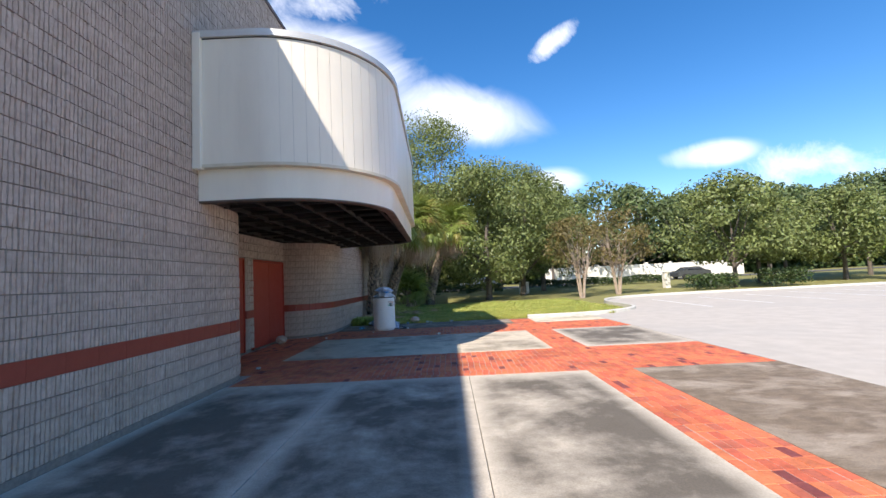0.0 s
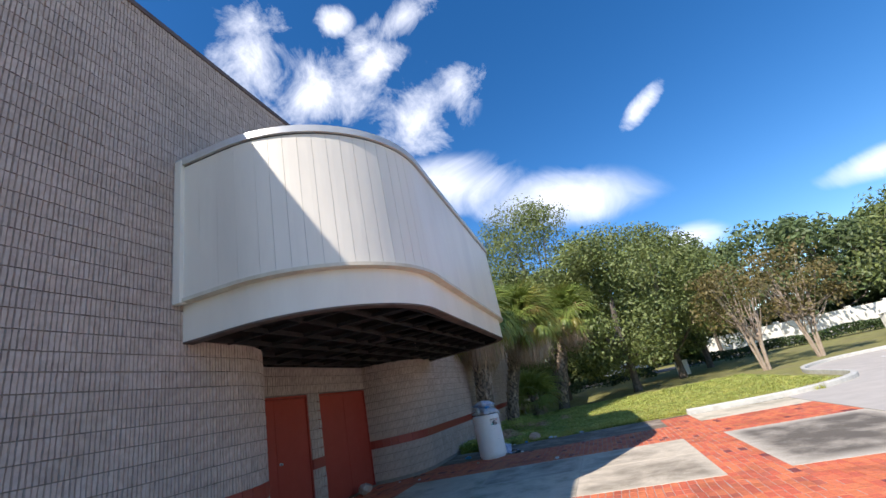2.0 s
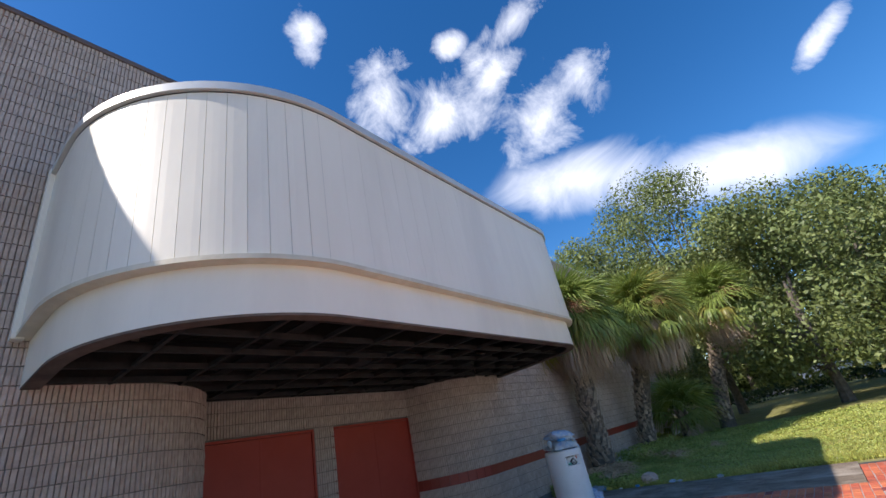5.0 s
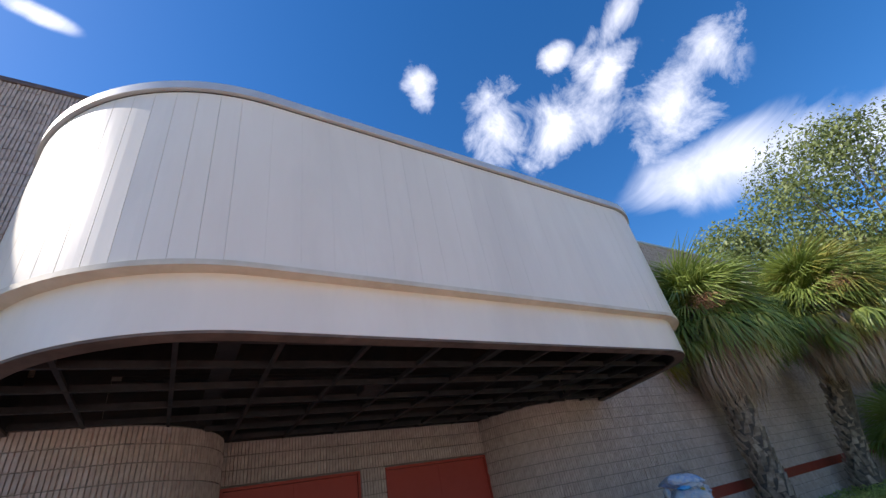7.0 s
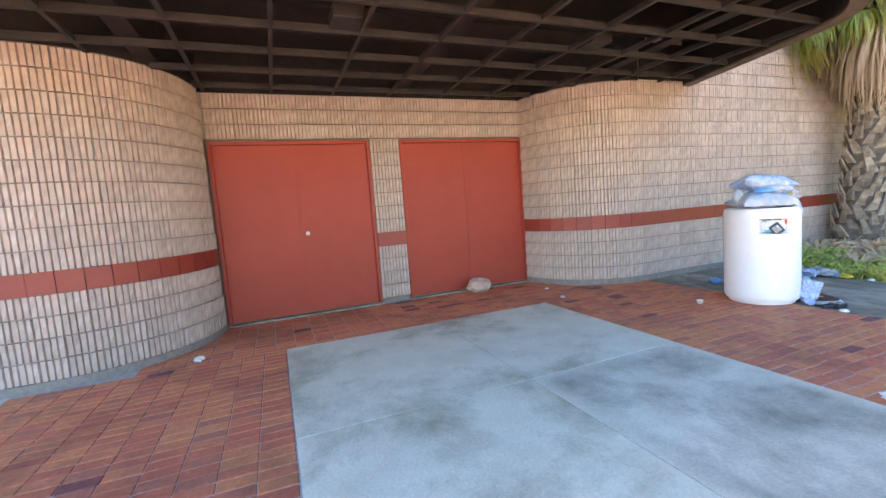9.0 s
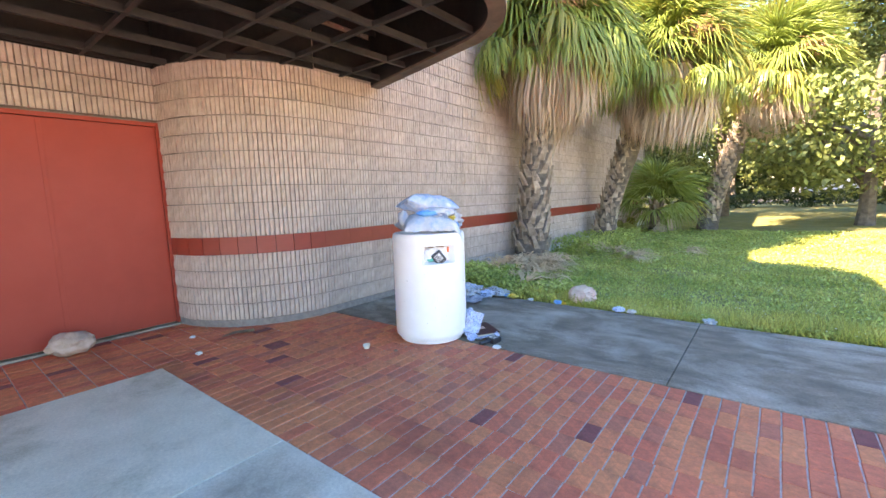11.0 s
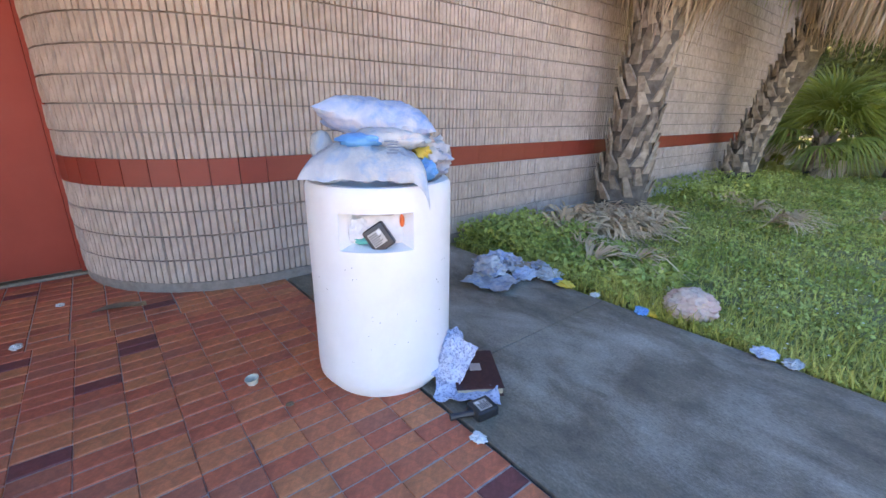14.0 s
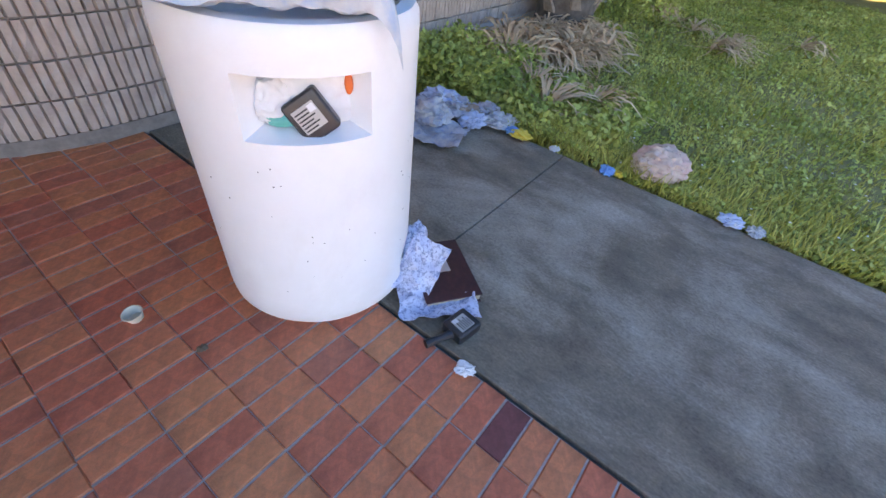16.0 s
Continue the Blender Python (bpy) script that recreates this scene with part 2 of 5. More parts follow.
M_TRUNK_PALE = surf("pale_bark", (0.30, 0.23, 0.17), (0.42, 0.34, 0.27), scale=6, rough=0.9, bump=0.4, bscale=20)
M_LEAF = leafy("oak_leaf", (0.125, 0.165, 0.045), (0.22, 0.255, 0.085))
M_LEAF_FAR = leafy("far_leaf", (0.095, 0.135, 0.045), (0.15, 0.20, 0.08))
M_LEAF_RED = leafy("crape_myrtle_leaf", (0.13, 0.11, 0.035), (0.20, 0.155, 0.055))
M_LEAF_LIME = leafy("lime_leaf", (0.12, 0.22, 0.02), (0.18, 0.30, 0.03))
M_HEDGE = leafy("hedge_leaf", (0.035, 0.065, 0.018), (0.07, 0.11, 0.03))
M_FROND = leafy("palm_frond_green", (0.15, 0.22, 0.045), (0.30, 0.36, 0.09), rough=0.4)
M_SEED = leafy("palm_seed_twigs", (0.36, 0.17, 0.10), (0.52, 0.28, 0.17), rough=0.8, through_light=0.1)
M_FROND_YEL = leafy("palm_frond_yellow", (0.25, 0.24, 0.05), (0.34, 0.30, 0.07), rough=0.45)
M_FROND_FALLEN = leafy("palm_frond_fallen", (0.48, 0.31, 0.18), (0.72, 0.51, 0.32), rough=0.7, through_light=0.1)
M_FROND_DEAD = leafy("palm_frond_dead", (0.33, 0.235, 0.16), (0.56, 0.43, 0.31), rough=0.7, through_light=0.1)
M_BLADE = leafy("grass_blade", (0.34, 0.36, 0.070), (0.58, 0.53, 0.15))
M_CLOVER = leafy("clover_leaf", (0.285, 0.36, 0.075), (0.51, 0.54, 0.15))
M_FLOWER = surf("small_white_flower", (0.7, 0.68, 0.62), (0.8, 0.78, 0.72), bump=0)
M_GAP = surf("panel_gap", (0.42, 0.40, 0.36), (0.50, 0.48, 0.44), rough=0.7, bump=0)
M_BLACK = surf("black_plastic", (0.018, 0.018, 0.020), (0.03, 0.03, 0.033), scale=20, rough=0.35, bump=0.05)
M_PAPER = surf("white_paper", (0.66, 0.66, 0.65), (0.78, 0.78, 0.77), scale=12, rough=0.8, bump=0.15)
M_INK = surf("grey_bag_print", (0.24, 0.30, 0.36), (0.32, 0.38, 0.44), scale=9, rough=0.5, bump=0)
M_PRINT = surf("printed_paper", (0.38, 0.44, 0.58), (0.58, 0.64, 0.76), scale=14, rough=0.7, bump=0.2, stain=(0.09, 0.12, 0.22), sscale=60, samount=0.75, lo=0.48, hi=0.60)
M_MAROON = surf("maroon_cloth", (0.055, 0.012, 0.012), (0.085, 0.018, 0.017), scale=30, rough=0.6, bump=0.2, bscale=300)
M_PAGES = surf("page_edges", (0.50, 0.38, 0.25), (0.62, 0.50, 0.35), scale=60, rough=0.8, bump=0.3, stretch=(1, 1, 12))
M_ROCK = surf("pinkish_stone", (0.36, 0.24, 0.18), (0.50, 0.37, 0.30), scale=14, rough=0.85, bump=0.4, stain=(0.40, 0.24, 0.20), sscale=8, samount=0.5)
M_ORANGE = surf("orange_scrap", (0.80, 0.13, 0.03), (0.85, 0.18, 0.05), bump=0, rough=0.5)
M_BLUE = surf("bright_blue_plastic", (0.05, 0.30, 0.62), (0.10, 0.40, 0.72), scale=10, rough=0.35, bump=0)
M_TEAL = surf("teal_plastic", (0.03, 0.36, 0.30), (0.06, 0.45, 0.38), scale=10, rough=0.35, bump=0)
M_YELLOW = surf("yellow_wrapper", (0.75, 0.50, 0.06), (0.80, 0.58, 0.12), scale=10, rough=0.4, bump=0)
M_CARPAINT = surf("white_car_paint", (0.68, 0.70, 0.72), (0.72, 0.74, 0.76), rough=0.25, bump=0)
M_DARKCAR = surf("dark_car_paint", (0.05, 0.055, 0.06), (0.07, 0.075, 0.08), rough=0.25, bump=0)
M_GLASS_DARK = surf("tinted_glass", (0.02, 0.025, 0.03), (0.03, 0.035, 0.04), rough=0.08, bump=0)
M_TYRE = surf("tyre_rubber", (0.02, 0.02, 0.02), (0.03, 0.03, 0.03), rough=0.9, bump=0.1)
M_DRYSOIL = surf("dry_leaf", (0.16, 0.10, 0.06), (0.24, 0.16, 0.10), scale=20, rough=0.9, bump=0.3)


def plastic(name, c1, c2, scale, stain=None, sscale=9.0, samount=0.6, clear=0.35):
    """Thin translucent bag plastic over mixed contents."""
    m = surf(name, c1, c2, scale=scale, rough=0.2, bump=0.5, bscale=26, stain=stain, sscale=sscale, samount=samount, depth=0.02)
    t = m.node_tree
    p = t.nodes["Principled BSDF"]
    tr = t.nodes.new("ShaderNodeBsdfTranslucent")
    mx = t.nodes.new("ShaderNodeMixShader")
    mx.inputs[0].default_value = clear
    t.links.new(p.inputs["Base Color"].links[0].from_socket, tr.inputs[0])
    t.links.new(p.outputs[0], mx.inputs[1])
    t.links.new(tr.outputs[0], mx.inputs[2])
    t.links.new(mx.outputs[0], t.nodes["Material Output"].inputs[0])
    return m


M_BAG_BLUE = plastic("pale_blue_bag_plastic", (0.50, 0.66, 0.86), (0.84, 0.86, 0.90), 7.0, stain=(0.16, 0.46, 0.86), sscale=7, samount=0.8)
M_BAG_GREY = plastic("clear_grey_bag_plastic", (0.56, 0.60, 0.64), (0.84, 0.84, 0.82), 5.0, stain=(0.14, 0.44, 0.72), sscale=5, samount=0.7)
M_BAG_MIX = plastic("mixed_litter_plastic", (0.50, 0.52, 0.56), (0.76, 0.76, 0.76), 12.0, stain=(0.18, 0.36, 0.62), sscale=16, samount=0.6)
M_PINK = plastic("faded_pink_plastic", (0.74, 0.52, 0.45), (0.80, 0.67, 0.56), 7.0, stain=(0.80, 0.36, 0.34), sscale=6, samount=0.6)
M_STUCCO = surf("white_stucco", (0.72, 0.69, 0.62), (0.80, 0.77, 0.70), scale=1, rough=0.9, bump=0.1)


def brick_mat():
    """Clay pavers: each takes one of several fired colours."""
    m = surf("clay_paver", (0.80, 0.80, 0.80), (0.98, 0.98, 0.98), scale=14, rough=0.72, bump=0.35, bscale=90, stain=(0.42, 0.42, 0.45), sscale=1.3, samount=0.7, speck=0.25, space="Object")
    t = m.node_tree
    p = t.nodes["Principled BSDF"]
    src = p.inputs["Base Color"].links[0].from_socket
    a = t.nodes.new("ShaderNodeObjectInfo").outputs["Random"]
    b = t.nodes.new("ShaderNodeNewGeometry").outputs["Random Per Island"]
    add = t.nodes.new("ShaderNodeMath")
    add.operation = "ADD"
    t.links.new(a, add.inputs[0])
    t.links.new(b, add.inputs[1])
    fr = t.nodes.new("ShaderNodeMath")
    fr.operation = "FRACT"
    t.links.new(add.outputs[0], fr.inputs[0])
    r = t.nodes.new("ShaderNodeValToRGB")
    e = r.color_ramp
    e.interpolation = "CONSTANT"
    cols = [(0.0, (0.78, 0.215, 0.095)), (0.18, (0.72, 0.17, 0.085)), (0.34, (0.78, 0.225, 0.095)), (0.48, (0.70, 0.155, 0.08)), (0.64, (0.76, 0.205, 0.095)), (0.78, (0.60, 0.16, 0.09)), (0.88, (0.78, 0.235, 0.10)), (0.965, (0.28, 0.07, 0.06))]
    for i, (pos, c) in enumerate(cols):
        el = e.elements[i] if i < 2 else e.elements.new(pos)
        el.position, el.color = pos, (*c, 1)
    t.links.new(fr.outputs[0], r.inputs[0])
    mx = t.nodes.new("ShaderNodeMix")
    mx.data_type, mx.blend_type = "RGBA", "MULTIPLY"
    mx.inputs["Factor"].default_value = 1.0
    t.links.new(r.outputs[0], mx.inputs["A"])
    t.links.new(src, mx.inputs["B"])
    t.links.new(mx.outputs["Result"], p.inputs["Base Color"])
    return m


M_BRICK = brick_mat()

# ---- building helpers ----
def part(name, bm, material, parent=None, label=""):
    """Links a bmesh as one mesh object, under a thing or a part if given."""
    me = bpy.data.meshes.new(name)
    bm.to_mesh(me)
    bm.free()
    return linked(name, me, material, parent, label)


def linked(name, me, material=None, parent=None, label="", m=None):
    if material and not me.materials:
        me.materials.append(material)
    ob = new(name, me)
    if parent:
        ob.parent = parent
    if m is not None:
        ob.matrix_basis = m
    if label:
        ob["label"] = label
    return ob


def mesh_of(name, verts, faces, material):
    me = bpy.data.meshes.new(name)
    me.from_pydata(verts, [], faces)
    me.materials.append(material)
    me.update()
    return me


def empty(name, m=None):
    ob = new(name)
    if m is not None:
        ob.matrix_basis = m
    return ob


def box(bm, x0, y0, z0, x1, y1, z1, bevel=0.0, seg=1):
    r = bmesh.ops.create_cube(bm, size=1.0, matrix=Matrix.Translation(((x0 + x1) / 2, (y0 + y1) / 2, (z0 + z1) / 2)) @ Matrix.Diagonal((abs(x1 - x0), abs(y1 - y0), abs(z1 - z0), 1)))
    if bevel:
        es = list({e for v in r["verts"] for e in v.link_edges})
        bmesh.ops.bevel(bm, geom=es, offset=bevel, segments=seg, affect="EDGES", profile=0.6)
    return r["verts"]


def box_bm(*a, **k):
    bm = bmesh.new()
    box(bm, *a, **k)
    return bm


def prism(bm, pts, z0, z1):
    """An upright prism over a plan outline."""
    lo = [bm.verts.new((x, y, z0)) for x, y in pts]
    hi = [bm.verts.new((x, y, z1)) for x, y in pts]
    n = len(pts)
    for i in range(n):
        bm.faces.new((lo[i], lo[(i + 1) % n], hi[(i + 1) % n], hi[i]))
    bm.faces.new(hi)
    bm.faces.new(lo[::-1])
    bmesh.ops.recalc_face_normals(bm, faces=bm.faces[:])


def smooth(ob, angle=35):
    me = ob.data
    me.polygons.foreach_set("use_smooth", [True] * len(me.polygons))
    me.set_sharp_from_angle(angle=radians(angle))
    return ob


def lathe(bm, profile, n=32, cx=0.0, cy=0.0):
    """Turns (radius, z) pairs about an upright axis."""
    rings = []
    for r, z in profile:
        rings.append([bm.verts.new((cx + r * math.cos(2 * math.pi * i / n), cy + r * math.sin(2 * math.pi * i / n), z)) for i in range(n)] if r > 1e-5 else [bm.verts.new((cx, cy, z))])
    for a, b in zip(rings, rings[1:]):
        for i in range(n):
            q = (a[i % len(a)], a[(i + 1) % len(a)], b[(i + 1) % len(b)], b[i % len(b)])
            q = list(dict.fromkeys(q))
            if len(q) > 2:
                bm.faces.new(q)


def tube(bm, pts, radii, n=8):
    """A tapered tube along points."""
    rings = []
    for i, p in enumerate(pts):
        p = Vector(p)
        d = (Vector(pts[min(i + 1, len(pts) - 1)]) - Vector(pts[max(i - 1, 0)])).normalized()
        a = d.orthogonal().normalized() if abs(d.z) < 0.98 else Vector((1, 0, 0))
        a = (a - d * a.dot(d)).normalized()
        b = d.cross(a)
        rings.append([bm.verts.new(p + (a * math.cos(2 * math.pi * k / n) + b * math.sin(2 * math.pi * k / n)) * radii[i]) for k in range(n)])
    for r0, r1 in zip(rings, rings[1:]):
        for k in range(n):
            bm.faces.new((r0[k], r0[(k + 1) % n], r1[(k + 1) % n], r1[k]))
    bm.faces.new(rings[0][::-1])
    bm.faces.new(rings[-1])


def ground_z(x, y):
    """The lie of the land: level round the building, a slight rise beyond the lawn."""
    k = min(1.0, max(0.0, (y - 33) / 25))
    return 0.4 * k * k * (3 - 2 * k)

# ---- large structure ----
XA, XB, XD = -3.45, -3.61, -4.87          # faces of the south wall, the north wall and the door wall
ARC_L = (-4.84, 8.2, XA + 4.84)           # rounded corners: centre and radius
ARC_R = (-4.95, 15.65, XB + 4.95)
COURSE, Z0, PITCH = 0.2, 0.08, 0.4
ROOF = 8.19


def arc(cx, cy, r, a0, a1, n=16):
    return [(cx + r * math.cos(radians(a0 + (a1 - a0) * i / n)), cy + r * math.sin(radians(a0 + (a1 - a0) * i / n))) for i in range(n + 1)]


BACK = 0.03
bm = bmesh.new()
prism(bm, [(-5.6, -9.0), (XA - BACK, -9.0), *arc(ARC_L[0], ARC_L[1], ARC_L[2] - BACK, 0, 90), (-5.6, 9.56)], -0.15, 3.65)
box(bm, -5.6, -9.0, 3.65, XA - BACK, 8.2, ROOF)
wall_south = tagged(part("wall_south", bm, M_MORTAR), "tall beige split-rib block wall with rounded corner", "wall", kind="structure")
bm = bmesh.new()
prism(bm, [(-5.6, 14.35), *arc(ARC_R[0], ARC_R[1], ARC_R[2] - BACK, -90, 0), (XB - BACK, 32.4), (-5.6, 32.4)], -0.15, 3.65)
box(bm, -5.6, 15.65, 3.65, XB - BACK, 32.4, 7.85)
wall_north = tagged(part("wall_north", bm, M_MORTAR), "beige split-rib block wall with red stripe", "wall", kind="structure")
bm = bmesh.new()
box(bm, -5.6, 9.56, -0.15, XD - 0.10, 14.35, 3.65)
box(bm, -5.6, 8.2, 3.65, XA - BACK, 15.65, ROOF)
wall_entry = tagged(part("wall_entry", bm, M_MORTAR), "recessed block wall above two red doorways", "wall", kind="structure")
bm = bmesh.new()
box(bm, -16.0, -9.0, -0.15, -5.6, 32.4, 7.6)
tagged(part("wall_rear", bm, M_STUCCO), "plain hidden back of the building", "wall", kind="structure")
bm = bmesh.new()
box(bm, -5.65, -9.05, ROOF, XA + 0.03, 15.65, ROOF + 0.09, bevel=0.01)
tagged(part("trim", bm, M_COPING), "dark brown metal coping along the roof edge", "coping", kind="structure")
bm = bmesh.new()
box(bm, -5.65, 15.66, 7.85, XB + 0.03, 32.43, 7.93, bevel=0.01)
tagged(part("trim", bm, M_FLASH), "grey metal coping along the lower roof edge", "coping", kind="structure")
bm = bmesh.new()
box(bm, XA - 0.05, -9.0, -0.1, XA - 0.006, 8.2, Z0)
prism(bm, [*arc(ARC_L[0], ARC_L[1], ARC_L[2] - 0.008, 0, 90), (ARC_L[0], ARC_L[1])], -0.1, Z0)
tagged(part("baseboard", bm, M_MORTAR), "dark recessed footing under the block wall", "footing", kind="structure")
bm = bmesh.new()
box(bm, XB - 0.05, 15.65, -0.1, XB - 0.006, 18.4, Z0)
prism(bm, [*arc(ARC_R[0], ARC_R[1], ARC_R[2] - 0.008, -90, 0), (ARC_R[0], ARC_R[1])], -0.1, Z0)
tagged(part("baseboard", bm, M_MORTAR), "dark recessed footing under the north wall", "footing", kind="structure")


def rib_block_data(width, seed, height=COURSE - 0.013):
    """A split-rib block face: ribs with torn sides, 0 at the wall's back plane, x along the wall, -y outwards."""
    rnd = random.Random(seed)
    n = max(1, round(width / 0.05))
    w = (width - 0.001) / n
    xs = []
    for i in range(n):
        x = -width / 2 + 0.0005 + i * w
        d = 0.030 + rnd.uniform(-0.006, 0.004)
        xs += [(x + 0.001, 0.004), (x + 0.008 + rnd.uniform(-0.002, 0.002), d), (x + w - 0.008 + rnd.uniform(-0.002, 0.002), d + rnd.uniform(-0.002, 0.002)), (x + w - 0.001, 0.004)]
    rows = []
    verts, faces = [], []
    for k, z in enumerate((-height / 2, -height / 6, height / 6, height / 2)):
        wob = 0.006 if 0 < k < 3 else 0.003
        for x, d in xs:
            verts.append((x + rnd.uniform(-0.002, 0.002), -(d + (rnd.uniform(-wob, wob) if d > 0.01 else 0)), z))
    m = len(xs)
    for k in range(3):
        for i in range(m - 1):
            faces.append((k * m + i, k * m + i + 1, (k + 1) * m + i + 1, (k + 1) * m + i))
    b = len(verts)
    for z in (-height / 2, height / 2):
        verts += [(-width / 2 + 0.003, 0.012, z), (width / 2 - 0.003, 0.012, z)]
    faces.append((*range(m - 1, -1, -1), b, b + 1))
    faces.append((*range(3 * m, 4 * m), b + 3, b + 2))
    faces.append((0, 3 * m, b + 2, b))
    faces.append((m - 1, b + 1, b + 3, 4 * m - 1))
    return verts, faces


def band_block_data(width, height=COURSE + 0.006):
    h, w, d = height / 2, width / 2 - 0.001, 0.030
    v = [(-w, 0.012, -h), (w, 0.012, -h), (w, 0.012, h), (-w, 0.012, h), (-w, -d, -h), (w, -d, -h), (w, -d, h), (-w, -d, h)]
    return v, [(4, 5, 6, 7), (0, 4, 7, 3), (1, 2, 6, 5), (3, 7, 6, 2), (0, 1, 5, 4)]


class Blocks:
    """Collects the blocks of one wall: the nearest become parts, the rest one joined mesh."""

    def __init__(self, wall, near):
        self.wall, self.near, self.verts, self.faces = wall, near, [], []
        self.cache, self.rnd = {}, random.Random(len(wall.name))

    def put(self, x, y, turn, z, width, band=False):
        seed = self.rnd.randrange(5)
        key = (round(width, 3), band, seed if not band else 0)
        if key not in self.cache:
            v, f = band_block_data(width) if band else rib_block_data(width, seed + 10)
            self.cache[key] = (v, f, mesh_of("block", v, f, M_BAND if band else M_BLOCK))
        v, f, me = self.cache[key]
        m = pose(x, y, z, 0, 0, turn)
        if band or self.near(x, y, z):
            linked("band_block" if band else "block", me, None, self.wall, m=m)
        else:
            b = len(self.verts)
            self.verts += [tuple(m @ Vector(p)) for p in v]
            self.faces += [tuple(i + b for i in q) for q in f]

    def line(self, x, y0, y1, turn, rows, offset=0.0, along=1):
        n = max(1, round((y1 - y0) / PITCH))
        w = (y1 - y0) / n
        for r in rows:
            for i in range(n):
                self.put(x, y0 + (i + 0.5) * w, turn, Z0 + (r + 0.5) * COURSE, w, r == 4)

    def bend(self, cx, cy, rad, a0, a1, rows):
        n = round(rad * radians(abs(a1 - a0)) / 0.2)
        for r in rows:
            for i in range(n):
                a = a0 + (a1 - a0) * (i + 0.5) / n
                w = 2 * rad * math.tan(radians(abs(a1 - a0) / n / 2))
                self.put(cx + rad * math.cos(radians(a)), cy + rad * math.sin(radians(a)), a + 90, Z0 + (r + 0.5) * COURSE, w, r == 4)

    def done(self, label):
        if self.faces:
            ob = linked("block_rows", mesh_of("block_rows", self.verts, self.faces, M_BLOCK), None, self.wall, label)
            ob["kind"] = "stuff"


def south_blocks():
    b = Blocks(wall_south, lambda x, y, z: y > 7.0 and z < 2.6)
    b.line(XA - 0.03, -2.2, 8.2, 90, range(41))
    b.line(XA - 0.03, 8.2, 11.4, 90, range(26, 41))
    b.bend(ARC_L[0], ARC_L[1], ARC_L[2] - 0.03, 0, 86, range(15))
    b.done("rows of beige split-rib blocks")


def north_blocks():
    b = Blocks(wall_north, lambda x, y, z: y < 17.0 and z < 2.5)
    b.bend(ARC_R[0], ARC_R[1], ARC_R[2] - 0.03, -90, 0, range(15))
    b.line(XB - 0.03, 15.65, 32.05, 90, range(39))
    b.done("rows of beige split-rib blocks")


def entry_blocks():
    b = Blocks(wall_entry, lambda x, y, z: True)
    b.line(XD - 0.03, 9.55, 14.35, 90, range(12, 15))
    b.line(XD - 0.03, 11.725, 12.175, 90, range(12))
    b.done("rows of beige split-rib blocks")


tagged(part("baseboard", box_bm(XB - 0.05, 18.4, -0.1, XB + 0.004, 32.4, Z0 + 0.05), M_KERB), "pale painted footing under the north wall", "footing", kind="structure")

# ---- doors ----
def double_door(name, y0, y1, knob, label):
    top = Z0 + 12 * COURSE - 0.022
    d = empty(name, pose(XD - 0.05, (y0 + y1) / 2, 0))
    w = (y1 - y0) / 2
    part("threshold", box_bm(-0.10, -w, -0.02, 0.045, w, 0.016, bevel=0.004), M_CONC_DARK, d, "grey concrete threshold")
    for side in (-1, 1):
        bm = bmesh.new()
        box(bm, -0.06, min(side * w, side * (w - 0.045)), 0.022, 0.032, max(side * w, side * (w - 0.045)), top, bevel=0.003)
        part("door_frame", bm, M_DOOR, d)
        bm = bmesh.new()
        a, b = sorted((side * 0.003, side * (w - 0.048)))
        box(bm, -0.045, a, 0.035, 0.006, b, top - 0.05, bevel=0.003)
        part("door_leaf", bm, M_DOOR, d)
    part("door_head", box_bm(-0.06, -w + 0.045, top - 0.045, 0.030, w - 0.045, top, bevel=0.003), M_DOOR, d)
    part("astragal", box_bm(0.006, -0.022, 0.04, 0.012, 0.018, top - 0.055, bevel=0.002), M_DOOR, d)
    if knob:
        bm = bmesh.new()
        lathe(bm, [(0.0, 0.0), (0.030, 0.0), (0.030, 0.006), (0.012, 0.010), (0.012, 0.028), (0.024, 0.036), (0.026, 0.050), (0.016, 0.062), (0.0, 0.064)], 16)
        bmesh.ops.transform(bm, matrix=pose(0.006, 0.075, 1.17, 0, 90, 0), verts=bm.verts)
        smooth(part("knob", bm, M_FLASH, d, "small worn metal knob"))
    return tagged(d, label, "double door", kind="structure")


double_door("door_1", 9.60, 11.72, True, "closed red-painted double door with a small worn knob")
double_door("door_2", 12.18, 14.33, False, "closed red-painted double door without handles")


# ---- ground, plaza ----
PLAZA_E = 5.85


def ground_sheet():
    xs = sorted({*np.linspace(-60, 90, 51).round(2), -400, -200, -100, 120, 200, 400, 900})
    ys = sorted({*np.linspace(-40, 120, 65).round(2), -300, -120, 150, 250, 450, 900})
    verts = [(x, y, ground_z(x, y) - 0.03) for y in ys for x in xs]
    n = len(xs)
    faces = [(j * n + i, j * n + i + 1, (j + 1) * n + i + 1, (j + 1) * n + i) for j in range(len(ys) - 1) for i in range(n - 1)]
    ob = linked("ground", mesh_of("ground", verts, faces, M_GRASS_GROUND))
    return tagged(smooth(ob), "patchy green lawn and soil out to the far trees", "ground", kind="structure")


ground_sheet()


def slab(name, x0, y0, x1, y1, mat, label):
    bm = box_bm(x0 + 0.004, y0 + 0.004, -0.12, x1 - 0.004, y1 - 0.004, 0.0, bevel=0.003)
    return tagged(part(name, bm, mat), label, "slab", group="plaza slabs", kind="structure")


